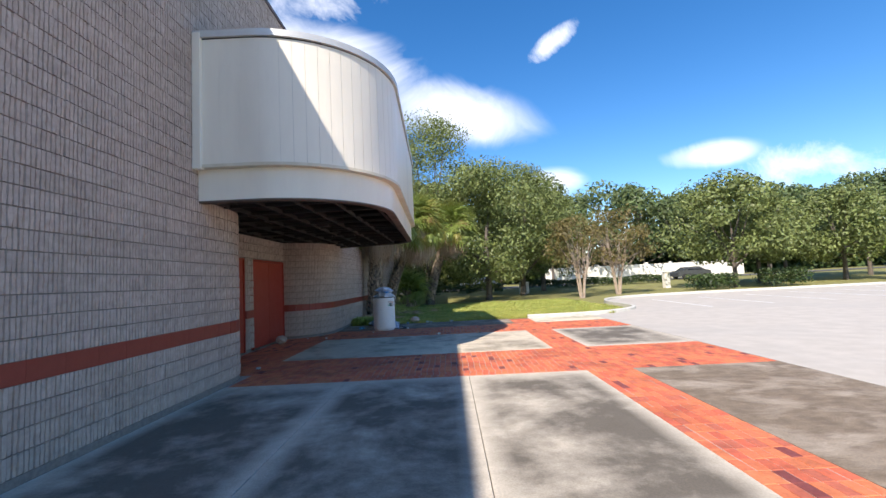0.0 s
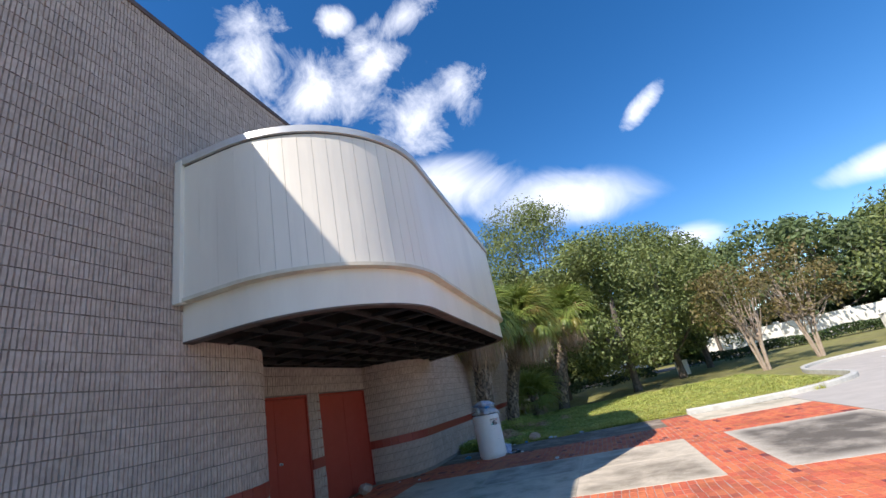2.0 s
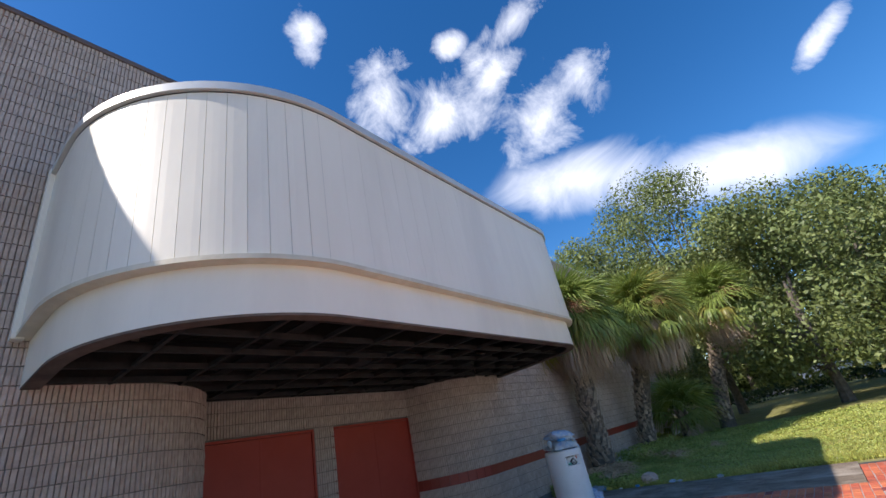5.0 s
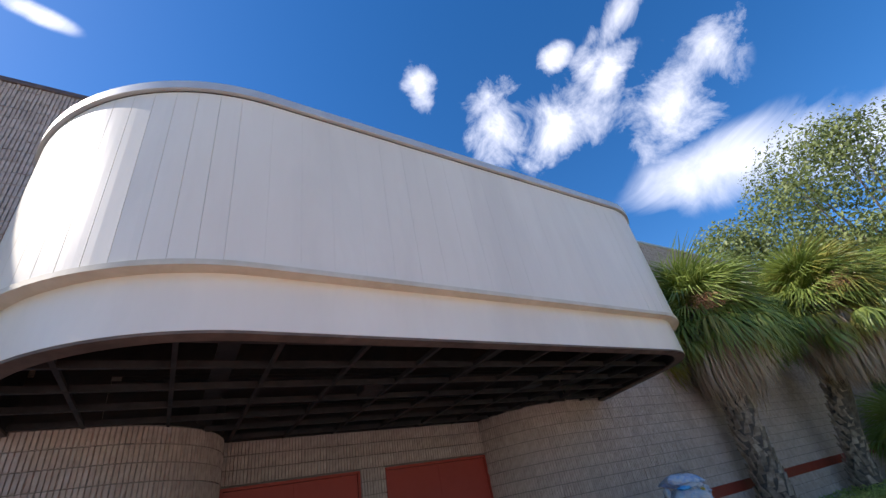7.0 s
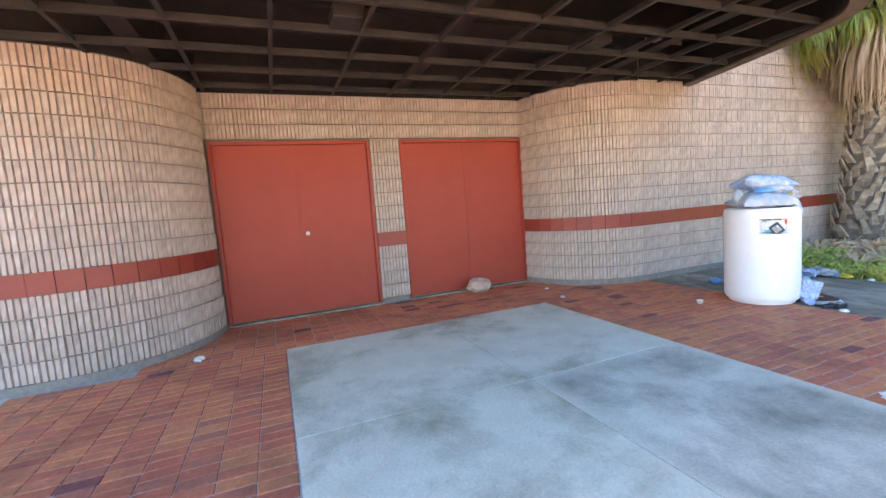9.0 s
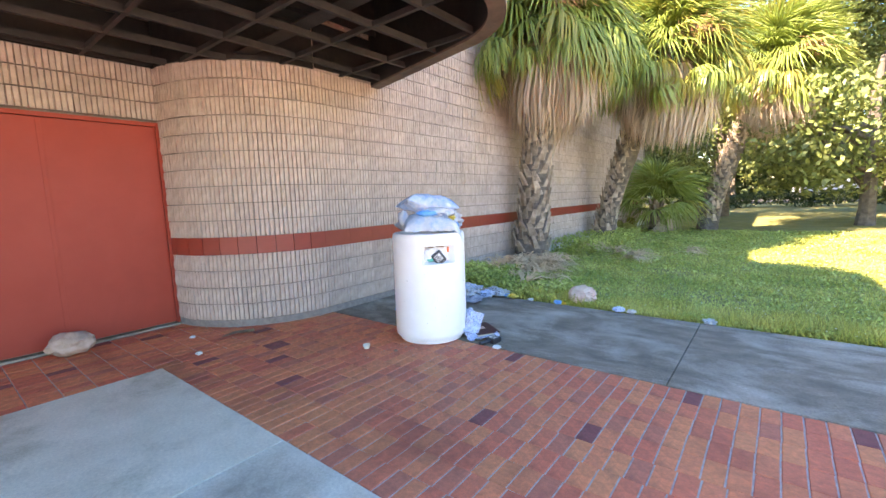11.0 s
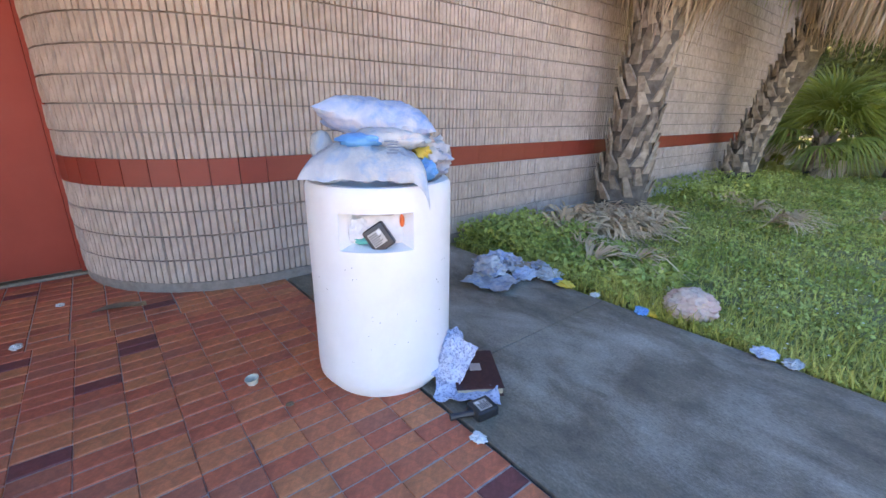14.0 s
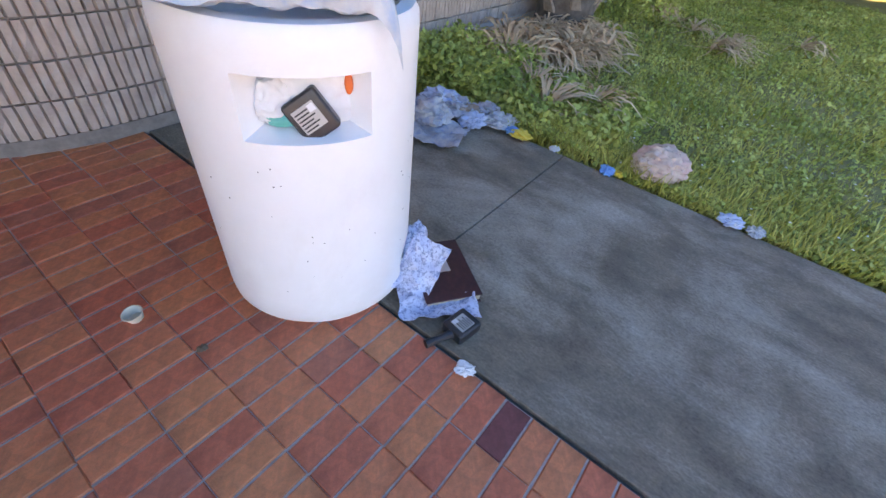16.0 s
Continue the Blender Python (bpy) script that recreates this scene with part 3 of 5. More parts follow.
for xs, ys, mt, lb in (
    ((XA, -1.37, 0.69, 2.67), (-6.0, -2.0, 3.3, 7.98), M_CONC, "grey concrete slab with dark mildew stains"),
    ((-3.40, -1.38), (10.285, 12.05, 13.62), M_CONC_CLEAN, "pale concrete slab with faint stains beneath the canopy"),
    ((-1.38, 0.62), (10.285, 12.05), M_CONC_CLEAN, "pale concrete slab with faint stains beneath the canopy"),
    ((-1.38, 0.62), (12.05, 13.62), M_CONC_MID, "grey concrete slab with dark patches and pale streaks"),
    ((0.62, 2.67), (10.285, 12.05, 13.62), M_CONC_MID, "grey concrete slab with dark patches and pale streaks"),
    ((XB, -1.58, 0.37, 2.67), (15.715, 17.55), M_CONC_DARK, "dark mildewed concrete walk beside the lawn"),
    ((3.43, PLAZA_E), (-6.0, -1.0, 3.4, 7.98), M_CONC_DARK, "dark weathered concrete slab beside the parking lot"),
    ((3.43, PLAZA_E), (10.285, 13.62), M_CONC, "grey concrete slab with dark mildew stains"),
    ((3.43, PLAZA_E), (15.7, 17.2), M_CONC_CLEAN, "pale concrete slab beside the lawn"),
):
    for a, b in zip(xs, xs[1:]):
        for c, d in zip(ys, ys[1:]):
            slab("pavement", a, c, b, d, mt, lb)
tagged(part("pavement", box_bm(-5.0, -6.0, -0.14, PLAZA_E, 17.5, -0.022), M_JOINT), "dirty bedding under the plaza joints", "bedding", kind="structure")

# parking lot, kerb
LAWN_EDGE = [(3.45, 17.42), (5.9, 17.50), (7.6, 18.3), (8.55, 19.5), (8.75, 21.2), (8.9, 23.6), (9.9, 26.0), (12.2, 27.6), (16.5, 28.1), (30.0, 28.3), (60.0, 29.0)]


def round_line(pts, n=6):
    out = []
    for i in range(len(pts) - 1):
        p0, p1, p2, p3 = (Vector(pts[max(0, min(len(pts) - 1, i + k))]) for k in (-1, 0, 1, 2))
        for k in range(n):
            t = k / n
            out.append(0.5 * (2 * p1 + (p2 - p0) * t + (2 * p0 - 5 * p1 + 4 * p2 - p3) * t * t + (3 * p1 - p0 - 3 * p2 + p3) * t ** 3))
    out.append(Vector(pts[-1]))
    return out


edge = round_line(LAWN_EDGE)
bm = bmesh.new()
prism(bm, [(PLAZA_E + 0.004, -30.0), (60.0, -30.0), *[(p.x, p.y) for p in reversed(edge) if p.x > PLAZA_E + 0.05]], -0.15, -0.008)
tagged(part("road", bm, M_LOT), "sun-bleached pale asphalt parking lot", "parking lot", kind="structure")
bm = bmesh.new()
prev = None
for i, p in enumerate(edge):
    d = (edge[min(i + 1, len(edge) - 1)] - edge[max(i - 1, 0)]).normalized()
    s = Vector((-d.y, d.x))
    ring = [bm.verts.new((*(p + s * o), z)) for o, z in ((-0.01, -0.14), (-0.01, 0.09), (0.02, 0.12), (0.15, 0.12), (0.16, -0.14))]
    if prev:
        for a in range(4):
            bm.faces.new((prev[a], prev[a + 1], ring[a + 1], ring[a]))
    prev = ring
bmesh.ops.recalc_face_normals(bm, faces=bm.faces[:])
tagged(part("kerb", bm, M_KERB), "pale concrete kerb round the lawn's edge", "kerb", kind="structure")
for i in range(7):
    x = 11.2 + i * 2.75
    bm = box_bm(-0.05, 0.0, -0.006, 0.05, 6.0, -0.001)
    ob = part("lane_line", bm, M_LINE)
    ob.matrix_basis = pose(x, 18.4 + 0.3 * i, 0.0, 0, 0, -4)
    tagged(ob, "white painted parking bay line", "road marking", group="bay lines", kind="structure")


# ---- canopy ----
CORNERS = [(XA, 7.28), (-0.55, 7.32), (-0.80, 16.02), (XB, 16.75)]
FILLETS = (2.0, 1.15)


def canopy_line(out=0.0, step=0.08):
    """The canopy's edge in plan from wall to wall, moved outwards by out."""
    P = [Vector(c) for c in CORNERS]
    pts = [P[0]]
    for k, r in ((1, FILLETS[0]), (2, FILLETS[1])):
        u, v = (P[k - 1] - P[k]).normalized(), (P[k + 1] - P[k]).normalized()
        half = u.angle(v) / 2
        t = r / math.tan(half)
        c = P[k] + (u + v).normalized() * (r / math.sin(half))
        a, b = P[k] + u * t - c, P[k] + v * t - c
        n = 22
        for i in range(n + 1):
            f = i / n
            w = (a * math.sin((1 - f) * (math.pi - 2 * half)) + b * math.sin(f * (math.pi - 2 * half))) / math.sin(math.pi - 2 * half)
            pts.append(c + w)
    pts.append(P[3])
    line = []
    for i, p in enumerate(pts):
        d = (pts[min(i + 1, len(pts) - 1)] - pts[max(i - 1, 0)]).normalized()
        line.append(p + Vector((d.y, -d.x)) * out)
    return line


def along(line, s):
    for a, b in zip(line, line[1:]):
        l = (b - a).length
        if s <= l:
            return a + (b - a) * (s / l)
        s -= l
    return line[-1].copy()


def length(line):
    return sum((b - a).length for a, b in zip(line, line[1:]))


def ribbon(o0, o1, z0, z1, mat, name, parent, label=""):
    """A strip of the canopy's edge between two offsets and two heights."""
    a, b = canopy_line(o0), canopy_line(o1)
    bm = bmesh.new()
    rings = [[bm.verts.new((*p, z0)), bm.verts.new((*p, z1)), bm.verts.new((*q, z1)), bm.verts.new((*q, z0))] for p, q in zip(a, b)]
    for r, s in zip(rings, rings[1:]):
        for k in range(4):
            bm.faces.new((r[k], r[(k + 1) % 4], s[(k + 1) % 4], s[k]))
    bm.faces.new(rings[0])
    bm.faces.new(rings[-1][::-1])
    bmesh.ops.recalc_face_normals(bm, faces=bm.faces[:])
    return smooth(part(name, bm, mat, parent, label), 40)


SOFFIT, LEDGE, TOP = 3.045, 3.555, 5.64


def build_canopy():
    c = empty("entrance_canopy", pose(0, 0, 0))
    ribbon(-0.06, 0.0, SOFFIT + 0.012, LEDGE, M_WHITE, "fascia", c)
    ribbon(-0.16, -0.004, SOFFIT - 0.012, SOFFIT + 0.012, M_RUST, "rim", c, "rusty dark metal rim")
    # black inner face carries the cavity's shade in its colour
    ribbon(-0.16, -0.10, SOFFIT + 0.012, SOFFIT + 1.5, M_SHADE_STEEL, "rim_upstand", c)
    ribbon(-0.02, 0.135, LEDGE, LEDGE + 0.05, M_TRIM, "ledge", c, "beige weathered ledge trim")
    ribbon(0.02, 0.107, LEDGE + 0.05, TOP, M_GAP, "panel_backing", c)
    ribbon(-0.05, 0.112, TOP, TOP + 0.02, M_SHADE_STEEL, "shadow_gap", c)
    ribbon(-0.10, 0.16, TOP + 0.02, TOP + 0.13, M_FLASH, "coping", c, "grey metal coping")
    bm = bmesh.new()
    prism(bm, [(p.x, p.y) for p in canopy_line(0.0)], TOP - 0.1, TOP + 0.01)
    part("roof_deck", bm, M_FLASH, c)
    inner, outer = canopy_line(0.06), canopy_line(0.115)
    L = length(inner)
    s, k = 0.10, 0
    while s < L - 0.08:
        p = along(inner, s)
        bent = (7.0 < p.y < 9.1 and p.x > -2.3) or (p.y > 14.6 and p.x > -2.2)
        w = 0.2 if bent else 0.305
        gap = 0.005 if bent else 0.0012
        e = min(s + w, L - 0.01)
        f = length(outer) / L
        bm = bmesh.new()
        n = 3
        lo, hi = [], []
        for q in range(n + 1):
            u = s + gap / 2 + (e - s - gap) * q / n
            lo.append(along(inner, u))
            hi.append(along(outer, u * f))
        prism(bm, [(v.x, v.y) for v in hi] + [(v.x, v.y) for v in reversed(lo)], LEDGE + 0.05, TOP)
        part("panel", bm, M_WHITE, c)
        s = e
    for x, y, out in ((XA, 7.28, -1), (XB, 16.75, 1)):
        bm = box_bm(x + 0.002, min(y + out * 0.06, y + out * 0.17), LEDGE - 0.02, x + 0.13, max(y + out * 0.06, y + out * 0.17), TOP + 0.1, bevel=0.006)
        part("end_trim", bm, M_WHITE, c)
    # cavity with its open ceiling grid; its deep shade is put in as black
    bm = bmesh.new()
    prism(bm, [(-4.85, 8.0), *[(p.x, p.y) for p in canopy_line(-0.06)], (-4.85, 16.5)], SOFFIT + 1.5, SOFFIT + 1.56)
    part("deck", bm, M_SHADE_STEEL, c, "deck coloured black for the cavity's shade")
    # added black sheets cover the lit walls, painting the recess as shade
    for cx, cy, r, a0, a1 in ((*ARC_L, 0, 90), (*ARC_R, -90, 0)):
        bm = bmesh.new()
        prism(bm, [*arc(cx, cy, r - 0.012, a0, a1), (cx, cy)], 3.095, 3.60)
        part("void_lining", bm, M_SHADE_STEEL, c)
    part("void_lining", box_bm(XD - 0.05, 9.5, 3.095, XD - 0.004, 14.4, 3.60), M_SHADE_STEEL, c)
    part("void_lining", box_bm(XA + 0.004, 7.36, 3.10, XA + 0.03, 8.2, 3.644), M_SHADE_STEEL, c)
    part("void_lining", box_bm(XB + 0.004, 15.65, 3.10, XB + 0.03, 16.66, 3.644), M_SHADE_STEEL, c)
    part("void_lining", box_bm(-4.85, 8.3, 3.60, XA + 0.02, 15.6, 3.64), M_SHADE_STEEL, c)
    part("void_lining", box_bm(XA + 0.004, 7.5, 3.645, XA + 0.03, 16.6, SOFFIT + 1.5), M_SHADE_STEEL, c)
    rim = canopy_line(-0.13)

    def spans(y=None, x=None):
        hits = []
        for a, b in zip(rim, rim[1:]):
            u, v = (a.y - y, b.y - y) if y is not None else (a.x - x, b.x - x)
            if u * v < 0:
                q = a + (b - a) * (u / (u - v))
                hits.append(q.x if y is not None else q.y)
        return hits

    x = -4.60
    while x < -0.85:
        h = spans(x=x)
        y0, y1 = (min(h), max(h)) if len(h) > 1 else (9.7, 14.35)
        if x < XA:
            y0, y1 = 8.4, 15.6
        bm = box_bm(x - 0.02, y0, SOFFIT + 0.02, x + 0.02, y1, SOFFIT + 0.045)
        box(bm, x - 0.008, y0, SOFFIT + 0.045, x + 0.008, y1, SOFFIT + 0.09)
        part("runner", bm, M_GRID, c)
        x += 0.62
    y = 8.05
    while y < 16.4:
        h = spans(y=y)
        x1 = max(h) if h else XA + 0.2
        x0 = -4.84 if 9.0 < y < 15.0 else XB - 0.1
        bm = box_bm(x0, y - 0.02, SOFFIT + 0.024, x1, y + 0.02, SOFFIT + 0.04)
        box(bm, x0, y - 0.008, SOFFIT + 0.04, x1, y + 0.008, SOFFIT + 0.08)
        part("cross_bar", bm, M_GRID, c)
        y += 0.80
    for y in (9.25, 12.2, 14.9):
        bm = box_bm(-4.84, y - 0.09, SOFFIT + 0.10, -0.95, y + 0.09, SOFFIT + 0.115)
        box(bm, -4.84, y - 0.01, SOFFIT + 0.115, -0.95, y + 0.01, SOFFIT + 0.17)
        part("beam", bm, M_SHADE_STEEL, c, "rusty steel beam")
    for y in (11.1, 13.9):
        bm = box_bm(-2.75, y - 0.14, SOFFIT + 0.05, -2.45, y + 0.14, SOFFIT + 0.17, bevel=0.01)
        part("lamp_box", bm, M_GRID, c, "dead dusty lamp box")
    return tagged(c, "cream metal entrance canopy with rounded corners and open black soffit", "canopy")


build_canopy()

# ---- litter bin ----
BIN = (-1.90, 15.69)
SLOT = (0.815, 0.995)
FACE = radians(-34)      # the way the bin's slot looks


def build_bin():
    b = empty("litter_bin", pose(*BIN, 0))
    R, H = 0.375, 1.11
    n = 64
    face = FACE
    half = 0.178 / R
    zs = [0.0, 0.035, 0.04, 0.06, 0.10, 0.4, SLOT[0], SLOT[1], 1.05, H - 0.02, H]
    rs = [R - 0.045, R - 0.045, R - 0.02, R - 0.004, R, R, R, R, R, R - 0.003, R - 0.016]
    a_slot = [face - half, face + half]
    angles = sorted([face - half + 2 * half * i / 10 for i in range(11)] + [face + half + (2 * math.pi - 2 * half) * i / n for i in range(1, n)])
    bm = bmesh.new()
    first = 2
    outer = [[bm.verts.new((r * math.cos(a), r * math.sin(a), z)) for a in angles] for r, z in zip(rs, zs)]
    inner = {}
    m = len(angles)
    slot = {i for i in range(m - 1) if face - half - 1e-6 <= angles[i] < face + half - 1e-6}
    for k in range(first, len(zs) - 1):
        for i in range(m):
            if zs[k] == SLOT[0] and i in slot:
                continue
            bm.faces.new((outer[k][i], outer[k][(i + 1) % m], outer[k + 1][(i + 1) % m], outer[k + 1][i]))
    # the slot's reveal, and the rim turned inwards
    k0, k1 = zs.index(SLOT[0]), zs.index(SLOT[1])
    deep = R - 0.085
    ids = sorted(slot) + [max(slot) + 1]

    def inn(i, z):
        key = (i, round(z, 3))
        if key not in inner:
            a = face + (angles[i] - face) * 0.86
            inner[key] = bm.verts.new((deep * math.cos(a), deep * math.sin(a), z))
        return inner[key]

    for i, j in zip(ids, ids[1:]):
        bm.faces.new((outer[k0][j], outer[k0][i], inn(i, SLOT[0] + 0.018), inn(j, SLOT[0] + 0.018)))
        bm.faces.new((outer[k1][i], outer[k1][j], inn(j, SLOT[1] - 0.008), inn(i, SLOT[1] - 0.008)))
    for i, flip in ((ids[0], 0), (ids[-1], 1)):
        q = (outer[k0][i], outer[k1][i], inn(i, SLOT[1] - 0.008), inn(i, SLOT[0] + 0.018))
        bm.faces.new(q if not flip else q[::-1])
    top = [bm.verts.new(((R - 0.06) * math.cos(a), (R - 0.06) * math.sin(a), H)) for a in angles]
    low = [bm.verts.new(((R - 0.065) * math.cos(a), (R - 0.065) * math.sin(a), 0.99)) for a in angles]
    for i in range(m):
        j = (i + 1) % m
        bm.faces.new((outer[-1][i], outer[-1][j], top[j], top[i]))
        bm.faces.new((top[i], top[j], low[j], low[i]))
    bm.faces.new(low)
    bmesh.ops.delete(bm, geom=[v for v in bm.verts if not v.link_faces], context="VERTS")
    smooth(part("body", bm, M_CAN, b), 38)
    bm = bmesh.new()
    lathe(bm, [(0.0, 0.0), (R - 0.05, 0.0), (R - 0.045, 0.006), (R - 0.045, 0.04), (0.0, 0.04)], 48)
    smooth(part("base", bm, M_CAN, b), 38)
    rnd = random.Random(2)
    bm = bmesh.new()
    for _ in range(26):
        a, z = face + rnd.uniform(-1.1, 1.1), rnd.uniform(0.15, 0.75)
        s = rnd.uniform(0.0012, 0.003)
        bmesh.ops.create_icosphere(bm, subdivisions=1, radius=s, matrix=Matrix.Translation(((R - 0.0005) * math.cos(a), (R - 0.0005) * math.sin(a), z)))
    chips = part("chips", bm, M_BLACK, b, "dark chips in the paint")
    chips["kind"] = "stuff"
    return tagged(b, "white cylindrical concrete litter bin overflowing with bagged rubbish", "litter bin")


build_bin()


def crumple(size, seed, rough=0.22, freq=2.2, sub=4, pillow=0.0, flat=0.0):
    """A crumpled soft body: folded, creased, flattened below."""
    bm = bmesh.new()
    bmesh.ops.create_icosphere(bm, subdivisions=sub, radius=1.0)
    off = Vector((seed * 3.7, seed * 1.3, seed * 2.1))
    for v in bm.verts:
        n = v.co.normalized()
        d = noise.fractal(n * freq + off, 0.9, 2.0, 4)
        ridge = 1 - abs(noise.noise(n * freq * 2.3 + off)) * 2
        r = 1 + rough * d + rough * 0.35 * ridge
        p = n * r
        if pillow:
            w = 1 + pillow * (abs(n.x) ** 2) * (1 if n.z < 0.4 else 0.4)
            p.x *= w
            p.z *= 1 - 0.55 * abs(n.x) ** 3
        if p.z < -flat and flat:
            p.z = -flat + 0.15 * (p.z + flat)
        v.co = (p.x * size[0], p.y * size[1], p.z * size[2])
    return bm


def rest(bm, z=0.0):
    """Sets the lowest point of a bmesh on a height."""
    low = min(v.co.z for v in bm.verts)
    bmesh.ops.translate(bm, vec=(0, 0, z - low), verts=bm.verts)
    return bm


def thing(name, bm, mat, m, label, category, group=""):
    ob = part(name, bm, mat)
    ob.matrix_basis = m
    smooth(ob, 50)
    return tagged(ob, label, category, group)


FRONT = 55.0   # turn of things that lie square to the bin's slot
bx, by = BIN
# the bags heaped on the bin
def cushion(w, d, h, seed, sag=None, n=34):
    """A filled plastic bag: pillow with pinched corners, pressed flat below, wrinkled towards its seams."""
    bm = bmesh.new()
    off = Vector((seed * 3.1, seed * 1.7, seed * 0.9))
    rows = {}
    for side in (1, -1):
        for j in range(n + 1):
            for i in range(n + 1):
                if side < 0 and (i in (0, n) or j in (0, n)):
                    rows[side, i, j] = rows[1, i, j]
                    continue
                u, v = 2 * i / n - 1, 2 * j / n - 1
                full = ((1 - abs(u) ** 3.2) * (1 - abs(v) ** 3.2)) ** 0.55
                x = w / 2 * u * (1 - 0.13 * (1 - v * v))
                y = d / 2 * v * (1 - 0.13 * (1 - u * u))
                lump = noise.fractal(Vector((u * 1.6, v * 1.6, side)) + off, 0.8, 2.0, 4)
                fold = 1 - 2 * abs(noise.noise(Vector((u * 3.4 + 0.8 * lump, v * 3.4, side * 2.0)) + off))
                z = full * h * ((0.70 if side > 0 else -0.30) + 0.13 * lump) + 0.06 * h * fold * (1 - 0.5 * full) + 0.04 * h * noise.noise(Vector((u * 9, v * 9, seed)))
                z += sag(u, v) if sag else 0.0
                rows[side, i, j] = bm.verts.new((x + 0.015 * lump, y + 0.02 * fold * abs(v), z))
    for side in (1, -1):
        for j in range(n):
            for i in range(n):
                q = (rows[side, i, j], rows[side, i + 1, j], rows[side, i + 1, j + 1], rows[side, i, j + 1])
                bm.faces.new(q if side > 0 else q[::-1])
    return bm


def over_rim(u, v):
    """The front hem hangs a little, its one corner well over the rim."""
    return -0.035 * max(0.0, -v) ** 8 - 0.13 * max(0.0, -v) ** 9 * max(0.0, u) ** 9


def on_bin(u, v, z):
    """A spot on the bin: u along the slot, v away from it."""
    a = radians(FRONT)
    return bx + u * math.cos(a) - v * math.sin(a), by + u * math.sin(a) + v * math.cos(a), z


lower = empty("rubbish_bag", pose(*on_bin(-0.035, -0.09, 1.17), 0, 1, FRONT))
smooth(part("sack", cushion(0.58, 0.58, 0.185, 4, over_rim), M_BAG_GREY, lower), 60)
bm = bmesh.new()
for k, (x0, x1) in enumerate(((0.0, 0.045), (0.01, 0.05), (0.0, 0.045), (0.0, 0.045), (-0.015, 0.045))):
    box(bm, x0, k * 0.020, 0.0, x1, k * 0.020 + 0.009, 0.003)
bmesh.ops.transform(bm, matrix=pose(0.10, -0.275, 0.092, 33, 0, 0), verts=bm.verts)
part("print", bm, M_INK, lower, "grey printed lettering")
tagged(lower, "clear grey plastic bag of rubbish lying on the bin", "rubbish bag", "bags on the bin")
thing("rubbish_bag", cushion(0.57, 0.40, 0.165, 9), M_BAG_BLUE, pose(*on_bin(-0.01, -0.05, 1.365), -10, 10, FRONT + 4), "pale blue plastic bag of rubbish heaped on another bag", "rubbish bag", "bags on the bin")
thing("wrapped_packet", rest(crumple((0.17, 0.10, 0.05), 12, 0.15, 2.5, sub=4), 0.0), M_BAG_GREY, pose(*on_bin(0.08, -0.15, 1.265), 0, 4, FRONT), "white wrapped packet squeezed between two bags", "packet")
thing("rubbish_bag", rest(crumple((0.13, 0.12, 0.10), 15, 0.35, 3.0, sub=4), 0.0), M_BAG_MIX, pose(*on_bin(0.245, 0.03, 1.08)), "small clear bag of mixed litter on the bin", "rubbish bag", "bags on the bin")
thing("plastic_scrap", rest(crumple((0.05, 0.04, 0.05), 17, 0.35, 3.0, sub=3), 0.0), M_BLUE, pose(*on_bin(0.245, -0.12, 1.10), 0, 0, 20), "crumpled bright blue plastic scrap on the bin", "litter", "litter")
thing("plastic_scrap", rest(crumple((0.10, 0.05, 0.03), 18, 0.3, 2.5, sub=3), 0.0), M_BLUE, pose(*on_bin(-0.06, -0.22, 1.272), 0, 0, FRONT), "flat bright blue wrapper showing through the bag", "litter", "litter")
thing("paper_scrap", rest(crumple((0.05, 0.04, 0.035), 19, 0.35, 3.0, sub=3), 0.0), M_PINK, pose(*on_bin(0.25, 0.0, 1.245)), "crumpled pink paper scrap on the bin", "litter", "litter")
thing("paper_scrap", rest(crumple((0.045, 0.035, 0.03), 20, 0.5, 3.0, sub=3), 0.0), M_YELLOW, pose(*on_bin(0.225, -0.08, 1.205)), "crumpled yellow paper scrap on the bin", "litter", "litter")
thing("plastic_cup", rest(crumple((0.055, 0.055, 0.075), 21, 0.15, 2.0, sub=3), 0.0), M_BAG_GREY, pose(*on_bin(-0.27, -0.06, 1.19)), "clear crushed plastic cup on the bin's rim", "cup")
# what shows in the slot
fa = FACE
sx, sy = math.cos(fa), math.sin(fa)


def in_slot(u, z, deep):
    return bx + sx * deep - sy * u, by + sy * deep + sx * u, z


turn = math.degrees(fa) + 90
thing("rubbish_bag", crumple((0.20, 0.10, 0.13), 31, 0.16, 2.2, sub=5), M_PAPER, pose(*in_slot(0.02, 0.905, 0.19), 0, 0, turn), "white rubbish bag filling the bin's slot", "rubbish bag", "bags in the bin")
thing("foam_cup", rest(crumple((0.048, 0.04, 0.062), 33, 0.22, 2.4, sub=4), 0.0), M_PAPER, pose(*in_slot(-0.105, 0.834, 0.272), 0, 18, turn), "crushed white foam cup in the bin's slot", "cup")
thing("plastic_scrap", rest(crumple((0.045, 0.025, 0.02), 34, 0.3, 2.0, sub=3), 0.0), M_TEAL, pose(*in_slot(-0.062, 0.833, 0.29), 0, 0, turn), "teal plastic scrap in the bin's slot", "litter", "litter")
thing("plastic_scrap", crumple((0.012, 0.008, 0.03), 36, 0.2, 2.0, sub=2), M_ORANGE, pose(*in_slot(0.118, 0.945, 0.283), 0, 0, turn), "orange-red plastic scrap in the bin's slot", "litter", "litter")
